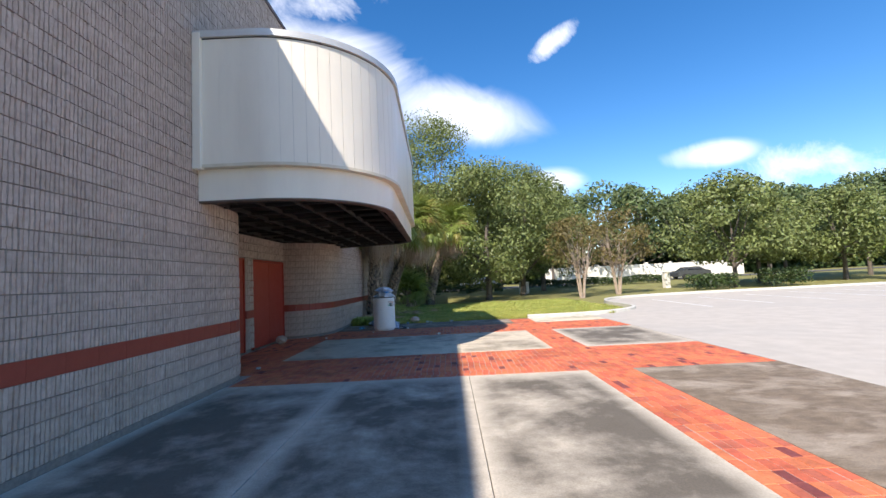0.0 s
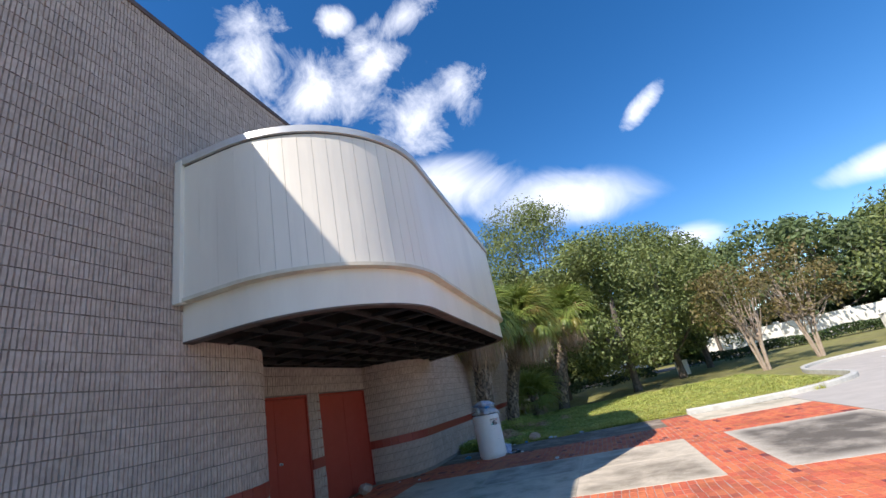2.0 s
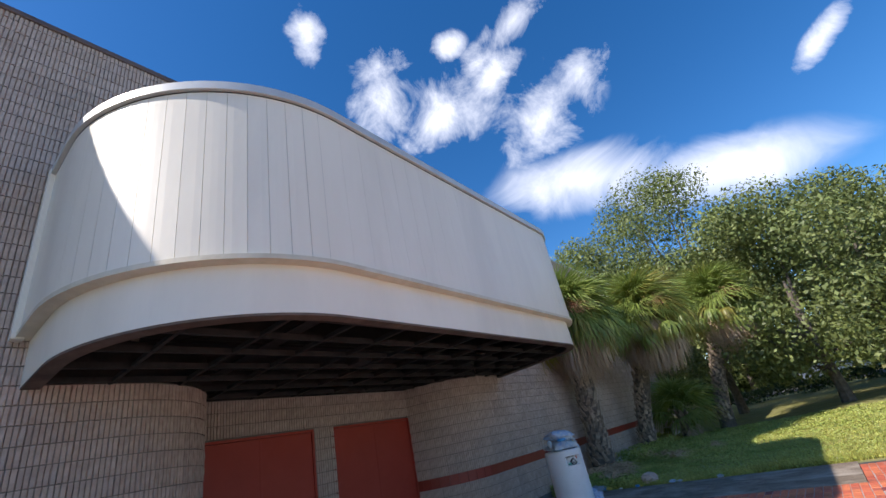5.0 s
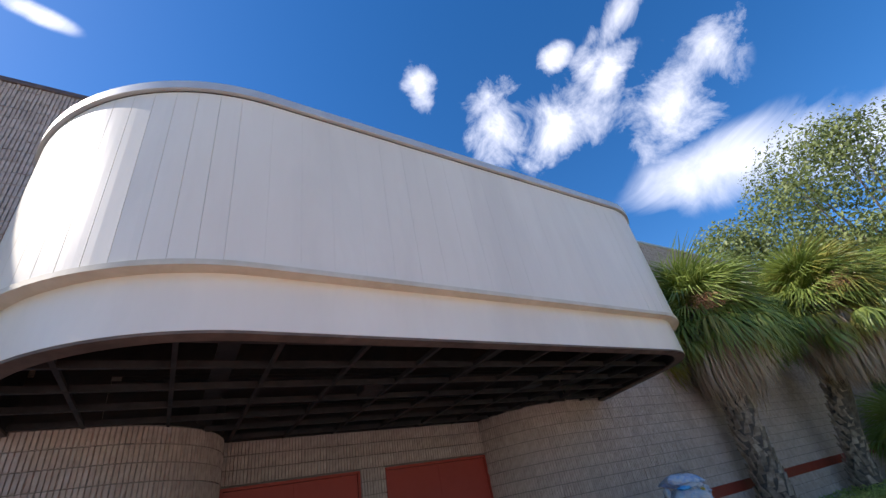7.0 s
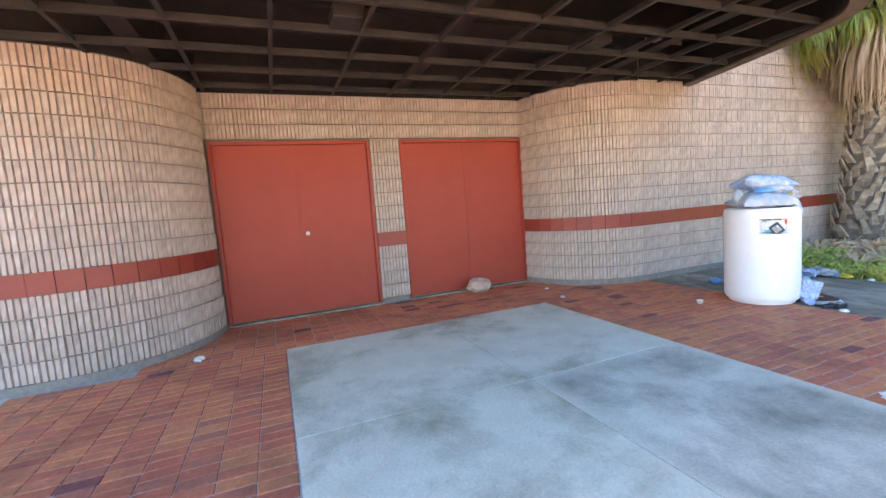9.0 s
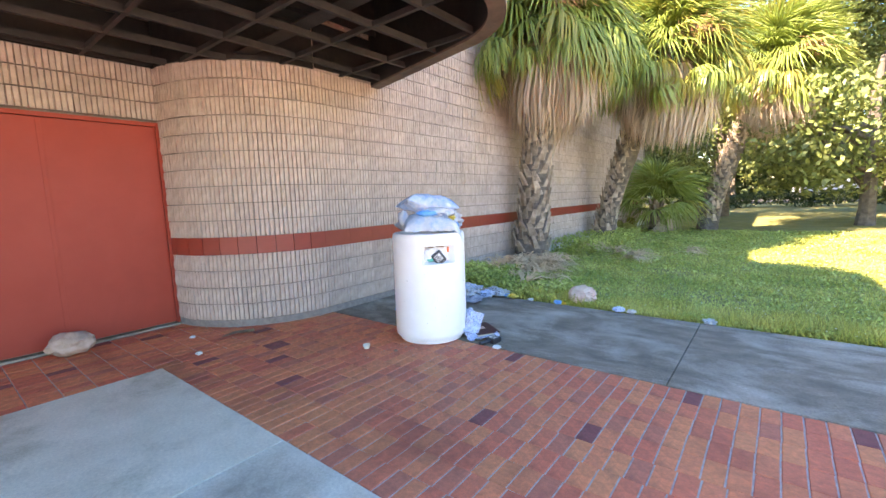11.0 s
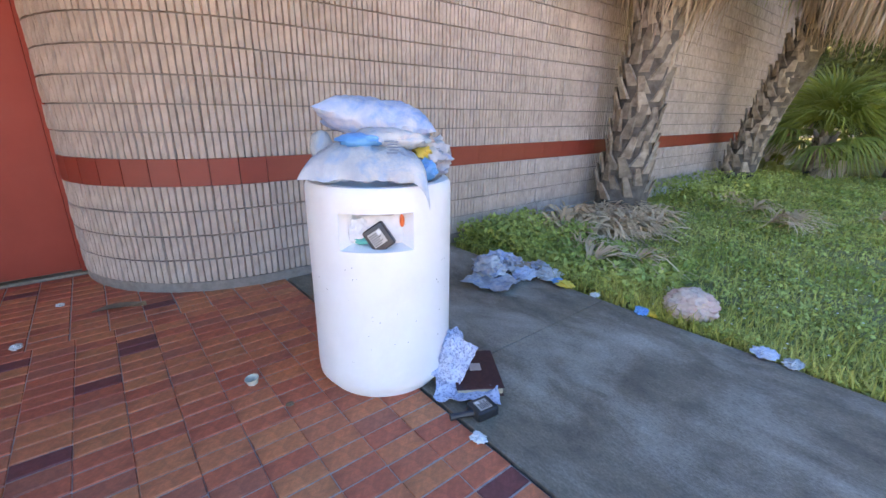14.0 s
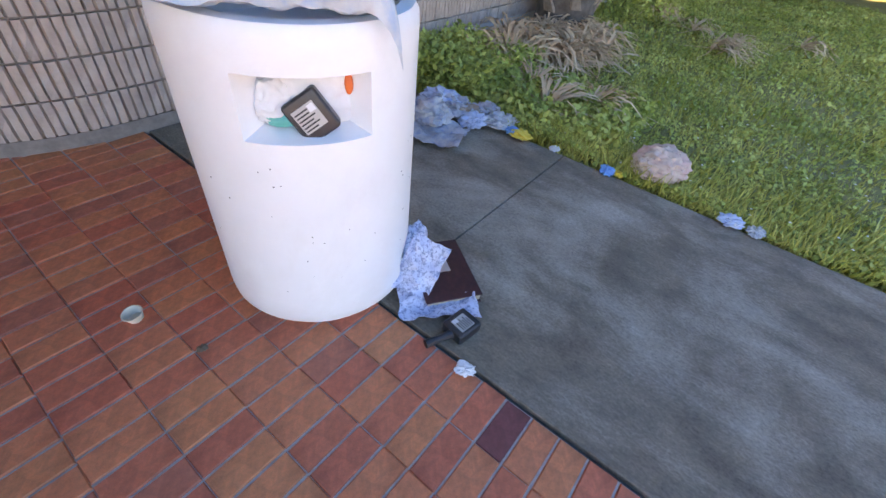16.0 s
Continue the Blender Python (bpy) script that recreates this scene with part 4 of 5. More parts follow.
for u, w in ((-0.06, 0.035), (0.035, 0.04)):
    thing("paper_scrap", crumple((w, 0.006, 0.006), 37 + w, 0.3, 2.0, sub=2), M_DRYSOIL, pose(*in_slot(u, 0.979, 0.285), 0, 4, turn), "torn brown scrap under the slot's upper edge", "litter", "litter")


def black_bottle(m, label, handle):
    b = empty("black_bottle", m)
    bm = box_bm(-0.055, -0.028, 0.0, 0.055, 0.028, 0.125, bevel=0.014, seg=3)
    smooth(part("bottle", bm, M_BLACK, b))
    bm = box_bm(-0.038, -0.0305, 0.03, 0.030, -0.0275, 0.10)
    part("sticker", bm, M_GAP, b, "grey printed label")
    bm = bmesh.new()
    for i in range(6):
        box(bm, -0.034, -0.0318, 0.036 + i * 0.010, 0.005 + 0.012 * (i % 2), -0.0304, 0.040 + i * 0.010)
    part("print", bm, M_BLACK, b)
    part("bar_code", box_bm(0.008, -0.0318, 0.075, 0.027, -0.0304, 0.095), M_PAPER, b, "white bar code patch")
    if handle:
        bm = bmesh.new()
        tube(bm, [(0, 0, 0.12), (0.012, 0.0, 0.17), (0.03, 0, 0.235)], [0.020, 0.014, 0.018], 10)
        smooth(part("neck", bm, M_BLACK, b))
    return tagged(b, label, "bottle")


black_bottle(pose(*in_slot(0.045, 0.820, 0.318), -10, -34, turn), "black plastic bottle with white label stuck in the slot", False)
black_bottle(pose(-1.205, 15.89, 0.028, -90, 0, 172.5), "black plastic bottle lying where brick meets concrete", True)


# ---- litter beside the bin ----
def book():
    b = empty("book", pose(-1.465, 16.012, 0.0, 0, 0, 56.4))
    part("pages", box_bm(-0.118, -0.178, 0.008, 0.122, 0.178, 0.046, bevel=0.003), M_PAGES, b, "yellowed page block")
    part("cover", box_bm(-0.127, -0.186, 0.046, 0.128, 0.186, 0.053, bevel=0.002), M_MAROON, b, "dark maroon cover")
    part("cover", box_bm(-0.127, -0.186, 0.0, 0.128, 0.186, 0.007, bevel=0.002), M_MAROON, b)
    part("picture", box_bm(-0.03, -0.02, 0.0532, 0.035, 0.05, 0.0545), M_PINK, b, "small pasted picture")
    return tagged(b, "closed maroon hardback book lying on the concrete walk", "book")


book()


def folded_sheet(name, w, h, seed, m, mat, label, category="newspaper", curl=0.3):
    """A sheet of paper with folds and a curl, a few millimetres thick."""
    bm = bmesh.new()
    n = 16
    grid = [[None] * (n + 1) for _ in range(n + 1)]
    off = Vector((seed * 2.3, seed * 5.1, 0))
    for j in range(n + 1):
        for i in range(n + 1):
            u, v = i / n - 0.5, j / n - 0.5
            z = 0.12 * h * noise.fractal(Vector((u * 2.6, v * 2.6, 0)) + off, 0.8, 2.0, 4) + curl * h * (u * u + 0.5 * v * v) + 0.04 * h * abs(math.sin((u + v) * 9 + seed))
            e = 1 + 0.08 * noise.noise(Vector((u * 7, v * 7, seed)))
            grid[j][i] = bm.verts.new((u * w * e, v * h * e, z))
    for j in range(n):
        for i in range(n):
            bm.faces.new((grid[j][i], grid[j][i + 1], grid[j + 1][i + 1], grid[j + 1][i]))
    low = min(v.co.z for v in bm.verts)
    for v in bm.verts:
        v.co.z -= low
    r = bmesh.ops.extrude_face_region(bm, geom=bm.faces[:])
    for v in (g for g in r["geom"] if isinstance(g, bmesh.types.BMVert)):
        v.co.z += 0.003
    bmesh.ops.recalc_face_normals(bm, faces=bm.faces[:])
    ob = part(name, bm, mat)
    ob.matrix_basis = m
    smooth(ob, 50)
    return tagged(ob, label, category)


folded_sheet("newspaper", 0.17, 0.25, 3, pose(-1.50, 15.89, 0.135, 56, 0, 42) @ pose(0, 0, 0, 0, 0, -24), M_PRINT, "folded blue printed paper leaning between bin and book", curl=0.12)
folded_sheet("newspaper", 0.34, 0.26, 5, pose(-1.40, 15.89, 0.0, 0, 0, 46), M_PRINT, "crumpled blue printed newspaper under the book", curl=0.15)
thing("plastic_bag", rest(crumple((0.06, 0.10, 0.12), 41, 0.30, 2.2), 0.0), M_PRINT, pose(-1.57, 15.93, 0.0, 0, 0, 30), "crumpled blue-grey printed bag against the bin", "plastic bag")
folded_sheet("newspaper", 0.42, 0.34, 8, pose(-2.36, 17.06, 0.0, 0, 0, 20), M_BAG_MIX, "torn grey litter sheets flat on the walk", "litter", curl=0.2)
thing("plastic_bag", rest(crumple((0.14, 0.11, 0.09), 43, 0.35, 2.6), 0.0), M_BAG_MIX, pose(-2.50, 17.15, 0.0, 0, 0, 20), "crumpled clear bag of litter on the walk", "plastic bag", "litter")
for k, (x, y, s, mt, lb) in enumerate((
    (-2.62, 17.45, 0.13, M_BAG_BLUE, "crumpled pale blue bag at the lawn's edge"),
    (-2.36, 17.48, 0.10, M_ROCK, "crumpled brown paper bag at the lawn's edge"),
    (-2.28, 17.40, 0.10, M_BAG_BLUE, "crumpled clear blue bottle at the lawn's edge"),
    (-2.50, 17.46, 0.13, M_BAG_MIX, "crumpled pale blue plastic bag at the lawn's edge"),
    (-2.29, 17.61, 0.11, M_BAG_MIX, "crumpled clear plastic litter at the lawn's edge"),
    (-2.13, 17.55, 0.10, M_BAG_GREY, "crumpled grey plastic litter at the lawn's edge"),
    (-2.23, 17.67, 0.06, M_ROCK, "crumpled brown paper scrap at the lawn's edge"),
    (-2.00, 17.53, 0.055, M_BLUE, "torn blue wrapper at the lawn's edge"),
    (-1.92, 17.51, 0.06, M_YELLOW, "torn yellow wrapper at the lawn's edge"),
    (-1.67, 17.57, 0.035, M_PAPER, "white paper scrap at the lawn's edge"),
    (-1.27, 17.55, 0.05, M_BLUE, "torn blue wrapper beside the pink bag"),
    (-1.20, 17.59, 0.035, M_YELLOW, "torn yellow wrapper beside the pink bag"),
    (-0.49, 17.55, 0.06, M_BAG_BLUE, "crushed blue plastic scrap in the grass edge"),
    (-0.35, 17.57, 0.05, M_BAG_GREY, "crushed clear plastic scrap in the grass edge"),
    (0.45, 17.57, 0.06, M_BAG_GREY, "crushed clear plastic cup in the grass edge"),
    (-2.80, 16.16, 0.075, M_BLUE, "crumpled bright blue bag behind the bin"),
    (-1.085, 15.68, 0.032, M_PAPER, "white paper scrap on the brick edge"),
    (-1.87, 15.10, 0.016, M_DRYSOIL, "brown seed pod on the bricks"),
    (-3.53, 9.44, 0.045, M_PAPER, "white paper scrap by the rounded wall"),
    (-3.46, 13.96, 0.03, M_PAPER, "white paper scrap on the bricks"),
    (-4.10, 14.15, 0.025, M_PAPER, "white paper scrap near the doors"),
    (0.05, 13.72, 0.045, M_PAPER, "torn white paper scrap on the bricks"),
)):
    thing("litter_scrap", rest(crumple((s, s * 0.8, s * 0.42), 60 + k, 0.55, 2.6, sub=4), 0.0), mt, pose(x, y, -0.001 if y < 17.56 else -0.01, 0, 0, k * 47), lb, "litter", "litter")
thing("plastic_bag", rest(crumple((0.17, 0.12, 0.12), 47, 0.16, 3.4, sub=5), 0.0), M_PINK, pose(-1.0, 17.72, -0.02, 0, 0, 15), "faded pink plastic bag lying in the grass edge", "plastic bag")
thing("stone", rest(crumple((0.19, 0.12, 0.11), 51, 0.25, 1.6), 0.0), M_ROCK, pose(-4.56, 13.20, 0.0, 0, 0, 80), "pinkish rough stone in front of the red door", "stone")


def cup():
    c = empty("paper_cup", pose(-2.18, 15.01, 0.0, 8, 0, 0))
    bm = bmesh.new()
    lathe(bm, [(0.0, 0.002), (0.024, 0.002), (0.026, 0.0), (0.036, 0.034), (0.038, 0.034), (0.038, 0.037), (0.034, 0.036), (0.024, 0.006), (0.0, 0.006)], 24)
    smooth(part("cup", bm, M_TRIM, c))
    return tagged(c, "small cream paper sauce cup on the bricks", "cup")


cup()


def dry_leaf(x, y, l, turn, label):
    bm = bmesh.new()
    n = 10
    row = []
    for i in range(n + 1):
        f = i / n
        w = 0.16 * l * math.sin(math.pi * min(1, f + 0.04)) ** 0.7
        z = 0.012 + 0.03 * math.sin(f * 5) * l
        row.append([bm.verts.new((l * (f - 0.5), w * s, z + 0.10 * l * abs(s) * f)) for s in (-1, -0.4, 0, 0.4, 1)])
    for a, b in zip(row, row[1:]):
        for k in range(4):
            bm.faces.new((a[k], a[k + 1], b[k + 1], b[k]))
    ob = part("dry_leaf", rest(bm, 0.002), M_DRYSOIL)
    ob.matrix_basis = pose(x, y, 0, 0, 0, turn)
    return tagged(ob, label, "leaf")


dry_leaf(-3.76, 14.50, 0.34, 78, "curled brown palm leaf base on the bricks")

# ---- palms ----
def blade_fan(rnd, n, reach, spread, droop, width, fold=0.25):
    """A fan leaf: a stalk and narrow blades that spread from its end; x forward, z up."""
    V, F = [], []

    def strip(pts, ws, up):
        b = len(V)
        for p, w in zip(pts, ws):
            V.append(tuple(p + up * w))
            V.append(tuple(p - up * w))
        for i in range(len(pts) - 1):
            F.append((b + 2 * i, b + 2 * i + 1, b + 2 * i + 3, b + 2 * i + 2))

    stalk = reach * 0.75
    strip([Vector((0, 0, 0)), Vector((stalk * 0.5, 0, stalk * 0.04)), Vector((stalk, 0, 0))], [0.022, 0.015, 0.012], Vector((0, 1, 0)))
    hub = len(V)
    V.append((stalk + 0.01, 0, 0))
    F.append((hub - 2, hub - 1, hub))
    for i in range(n):
        a = radians(spread) * (2 * i / (n - 1) - 1) + rnd.uniform(-0.03, 0.03)
        l = reach * (0.72 + 0.28 * math.cos(a * 0.8)) * rnd.uniform(0.85, 1.08)
        side = Vector((-math.sin(a), math.cos(a), 0.5 * (-1) ** i)).normalized()
        b = len(V)
        for k in range(1, 5):
            f = k / 4
            rr = l * f
            drop = droop * (f ** 2.2) * l * (1.0 + rnd.uniform(-0.25, 0.3))
            p = Vector((stalk + rr * math.cos(a) * (1 - 0.15 * droop * f), rr * math.sin(a) * (1 - 0.2 * droop * f), fold * abs(math.sin(a)) * rr * (1 - f) - drop))
            w = width * (1.0, 0.9, 0.55, 0.08)[k - 1]
            V.append(tuple(p + side * w))
            V.append(tuple(p - side * w))
        F.append((hub, b + 1, b))
        F.extend((b + 2 * k, b + 2 * k + 1, b + 2 * k + 3, b + 2 * k + 2) for k in range(3))
    return V, F


def hanging_fan(rnd, n, stalk, long, width, arch):
    """A fan leaf past its prime: the stalk bends out and down, its blades hang in strands."""
    V, F = [], []
    pts = [Vector((0, 0, 0)), Vector((stalk * 0.55, 0, 0.10 * stalk)), Vector((stalk * arch, 0, -0.30 * stalk))]
    for p, w in zip(pts, (0.022, 0.015, 0.011)):
        V += [(p.x, w, p.z), (p.x, -w, p.z)]
    F += [(0, 1, 3, 2), (2, 3, 5, 4)]
    hub = len(V)
    V.append(tuple(pts[2] + Vector((0.01, 0, -0.005))))
    F.append((4, 5, hub))
    for i in range(n):
        a = radians(115) * (2 * i / (n - 1) - 1) + rnd.uniform(-0.1, 0.1)
        l = long * (0.75 + 0.25 * math.cos(a * 0.6)) * rnd.uniform(0.7, 1.1)
        out = 0.34 * arch * rnd.uniform(0.6, 1.25)
        side = Vector((-math.sin(a), math.cos(a), 0.35 * (-1) ** i)).normalized()
        b = len(V)
        for k in range(1, 6):
            f = k / 5
            r = l * out * (1 - (1 - f) ** 2.4)
            p = pts[2] + Vector((r * math.cos(a), r * math.sin(a), 0.10 * l * arch * f * (1 - f) * 2 - l * (0.95 - 0.25 * arch) * f ** 1.5))
            p += Vector((rnd.uniform(-1, 1), rnd.uniform(-1, 1), 0)) * 0.018 * f
            w = width * (0.9, 1.0, 0.8, 0.5, 0.08)[k - 1]
            V += [tuple(p + side * w), tuple(p - side * w)]
        F.append((hub, b + 1, b))
        F.extend((b + 2 * k, b + 2 * k + 1, b + 2 * k + 3, b + 2 * k + 2) for k in range(4))
    return V, F


def hang_mesh(seed, mat, *a):
    V, F = hanging_fan(random.Random(seed), *a)
    return mesh_of("frond", V, F, mat)


def fan_mesh(seed, mat, *a, **k):
    V, F = blade_fan(random.Random(seed), *a, **k)
    return mesh_of("frond", V, F, mat)


GREEN = [fan_mesh(i, M_FROND, 40, 0.86, 118, 0.45 + 0.16 * (i % 4), 0.019) for i in range(6)]
YELLOW = [fan_mesh(20 + i, M_FROND_YEL, 36, 0.85, 105, 0.85, 0.017) for i in range(3)]
DEAD = [hang_mesh(40 + i, M_FROND_DEAD, 34, 0.62, 1.0 + 0.1 * (i % 3), 0.0155, 0.62 + 0.1 * (i % 3)) for i in range(6)]
ARCHED = [hang_mesh(60 + i, M_FROND, 44, 0.95, 0.72, 0.014, 1.1) for i in range(3)]
ARCHED_YELLOW = [hang_mesh(70 + i, M_FROND_YEL, 42, 0.9, 0.8, 0.013, 1.05) for i in range(2)]


def palm(x, y, h, lean, radius, greens, deads, seed, label, skirt=1.0):
    """A cabbage palm: booted trunk, skirt of dead fronds, round green head."""
    rnd = random.Random(seed)
    p = empty("palm_tree", pose(x, y, -0.03))
    bm = bmesh.new()
    pts, rad = [], []
    for k in range(11):
        f = k / 10
        pts.append(Vector((lean[0] * f ** 1.3, lean[1] * f ** 1.3, h * f)))
        rad.append(radius * (1.22 - 0.30 * min(1, f * 5) + 0.05 * math.sin(k * 1.7)))
    pts[0].z = -0.1
    tube(bm, pts, rad, 14)
    smooth(part("trunk", bm, M_BARK, p, "rough grey-brown palm trunk"))
    # crossed leaf bases left on the trunk
    V, F = [], []
    n = int(h / 0.020)
    for i in range(n):
        f = (i + 0.5) / n
        if f < 0.06:
            continue
        c = Vector((lean[0] * f ** 1.3, lean[1] * f ** 1.3, h * f))
        r = radius * (1.22 - 0.30 * min(1, f * 5))
        a = i * 2.399
        rdir, tan = Vector((math.cos(a), math.sin(a), 0)), Vector((-math.sin(a), math.cos(a), 0))
        ln, w, t = rnd.uniform(0.18, 0.30) * (1 + 0.6 * max(0.0, f - 0.35)), rnd.uniform(0.045, 0.07), 0.035
        lo = c + rdir * (r * 0.93)
        skew = tan * rnd.choice((-1, 1)) * ln * 0.35
        up = c + rdir * (r + rnd.uniform(0.015, 0.05) + 0.05 * (f > 0.75)) + Vector((0, 0, ln)) + skew
        b = len(V)
        for q, ww, tt in ((lo, w * 1.5, t), (up, w * 0.75, t * 0.5)):
            V += [tuple(q - tan * ww), tuple(q + tan * ww), tuple(q + tan * ww * 0.8 + rdir * tt), tuple(q - tan * ww * 0.8 + rdir * tt)]
        F += [(b, b + 1, b + 5, b + 4), (b + 1, b + 2, b + 6, b + 5), (b + 2, b + 3, b + 7, b + 6), (b + 3, b, b + 4, b + 7), (b + 4, b + 5, b + 6, b + 7)]
    ob = linked("boot_cover", mesh_of("boot_cover", V, F, M_BOOT), None, p, "split grey-tan leaf bases")
    ob["kind"] = "stuff"
    head = pts[-1]
    for i in range(greens):
        f = (i + 0.5) / greens
        az = i * 137.5 + rnd.uniform(-15, 15)
        s = rnd.uniform(1.15, 1.5)
        if f > 0.70:
            me = rnd.choice(ARCHED_YELLOW if rnd.random() < 0.38 else ARCHED)
            turn = pose(0, 0, 0, rnd.uniform(-15, 15), rnd.uniform(-8, 18), az)
        else:
            el = 82 - 128 * f + rnd.uniform(-10, 10)
            me = rnd.choice(YELLOW) if rnd.random() < 0.14 else rnd.choice(GREEN)
            turn = pose(0, 0, 0, rnd.uniform(-20, 20), -el, az)
        m = Matrix.Translation(head + Vector((0, 0, 0.15 - 0.35 * f))) @ turn @ Matrix.Scale(s, 4)
        linked("frond", me, None, p, "" if me in GREEN or me in ARCHED else "yellowing fan frond", m)
    for i in range(deads):
        az = i * 137.5 + rnd.uniform(-25, 25)
        s = rnd.uniform(0.95, 1.3) * skirt
        m = Matrix.Translation(head + Vector((0, 0, -0.10 - 0.55 * rnd.random()))) @ pose(0, 0, 0, rnd.uniform(-12, 12), rnd.uniform(-10, 32), az) @ Matrix.Scale(s, 4)
        linked("dead_frond", rnd.choice(DEAD), None, p, "dry tan hanging frond", m)
    if h > 3:    # a spent flower stalk, a cloud of reddish-brown twigs
        V, F = [], []
        for _ in range(420):
            q = Vector((0.75 + rnd.gauss(0, 0.20), -1.0 + rnd.gauss(0, 0.22), 0.05 + rnd.gauss(0, 0.13)))
            d = Vector((rnd.gauss(0, 1), rnd.gauss(0, 1), rnd.gauss(0, 0.6))).normalized() * 0.09
            e = d.orthogonal().normalized() * 0.006
            b = len(V)
            V += [tuple(head + q - d), tuple(head + q + e), tuple(head + q + d), tuple(head + q - e)]
            F.append((b, b + 1, b + 2, b + 3))
        linked("seed_cluster", mesh_of("seed_cluster", V, F, M_SEED), None, p, "reddish-brown spent flower cluster")["kind"] = "stuff"
    return tagged(p, label, "palm tree", group="palms by the wall")


palm(-3.12, 20.5, 4.75, (0.40, 0.1), 0.31, 110, 120, 3, "palm with shaggy dry skirt beside the block wall", 1.15)
palm(-3.12, 25.2, 4.9, (1.75, -0.5), 0.28, 120, 150, 8, "leaning palm with long dry hanging fronds near the wall", 1.25)
palm(-0.95, 29.6, 5.2, (1.7, -0.2), 0.28, 100, 110, 12, "palm with yellowing fronds out on the lawn", 1.2)
palm(-2.5, 28.9, 0.9, (0.1, 0.1), 0.15, 36, 4, 15, "low dark green palm between the trunks")


# ---- dead fronds dropped round the palms ----
def dropped(x, y, turn, s, k, tilt=0.0):
    rnd = random.Random(500 + k)
    V, F = [], []
    for i in range(3):
        V += [(-0.45 + 0.225 * i, 0.014, 0.03 + 0.02 * i), (-0.45 + 0.225 * i, -0.014, 0.03 + 0.02 * i)]
    V.append((0.02, 0, 0.06))
    F += [(0, 1, 3, 2), (2, 3, 5, 4), (4, 5, 6)]
    for i in range(46):
        a = rnd.gauss(0, 0.75)
        l = rnd.uniform(0.45, 0.85)
        rise, bend = rnd.uniform(0.02, 0.30), rnd.uniform(-0.7, 0.7)
        b = len(V)
        for q in range(1, 6):
            f = q / 5
            c = a + bend * f * f
            p = Vector((l * f * math.cos(c), l * f * math.sin(c), 0.06 + rise * math.sin(math.pi * min(1.0, f * 1.1)) * 0.8 - 0.05 * f))
            w = 0.011 * (0.5, 0.9, 1.0, 0.9, 0.6, 0.1)[q]
            e = Vector((-math.sin(c), math.cos(c), rnd.uniform(-0.6, 0.6))) * w
            V += [tuple(p + e), tuple(p - e)]
        F.append((6, b + 1, b))
        F += [(b + 2 * q, b + 2 * q + 1, b + 2 * q + 3, b + 2 * q + 2) for q in range(4)]
    ob = linked("fallen_frond", mesh_of("fallen_frond", V, F, M_FROND_FALLEN))
    ob.matrix_basis = pose(x, y, 0.02, 0, tilt, turn) @ Matrix.Scale(s, 4)
    return tagged(ob, "dry tan palm frond lying in the grass", "palm frond", "fallen fronds")


rf = random.Random(77)
SPOTS = [(-2.0, 17.95, 75, 0.95), (-1.75, 18.35, 40, 0.75), (-2.3, 18.3, 110, 0.7), (-3.0, 18.45, 60, 1.0), (-2.75, 18.6, 100, 1.1), (-3.05, 19.0, 80, 1.1), (-2.5, 19.2, 20, 0.9), (-1.5, 21.5, 30, 0.8), (-1.3, 21.8, 70, 0.7), (-1.9, 22.3, 60, 0.7), (-2.6, 22.8, 340, 0.8), (-0.6, 23.0, 10, 0.7)]
SPOTS += [(-2.95 + 0.75 * math.cos(k * 2.4) * rf.random(), 19.75 + 0.9 * math.sin(k * 2.4) * rf.random(), 180 + k * 67, rf.uniform(0.7, 1.05)) for k in range(30)]
for k, (x, y, a, s) in enumerate(SPOTS):
    dropped(max(x, -3.0), y, a, s, k, tilt=rf.uniform(-10, 3))


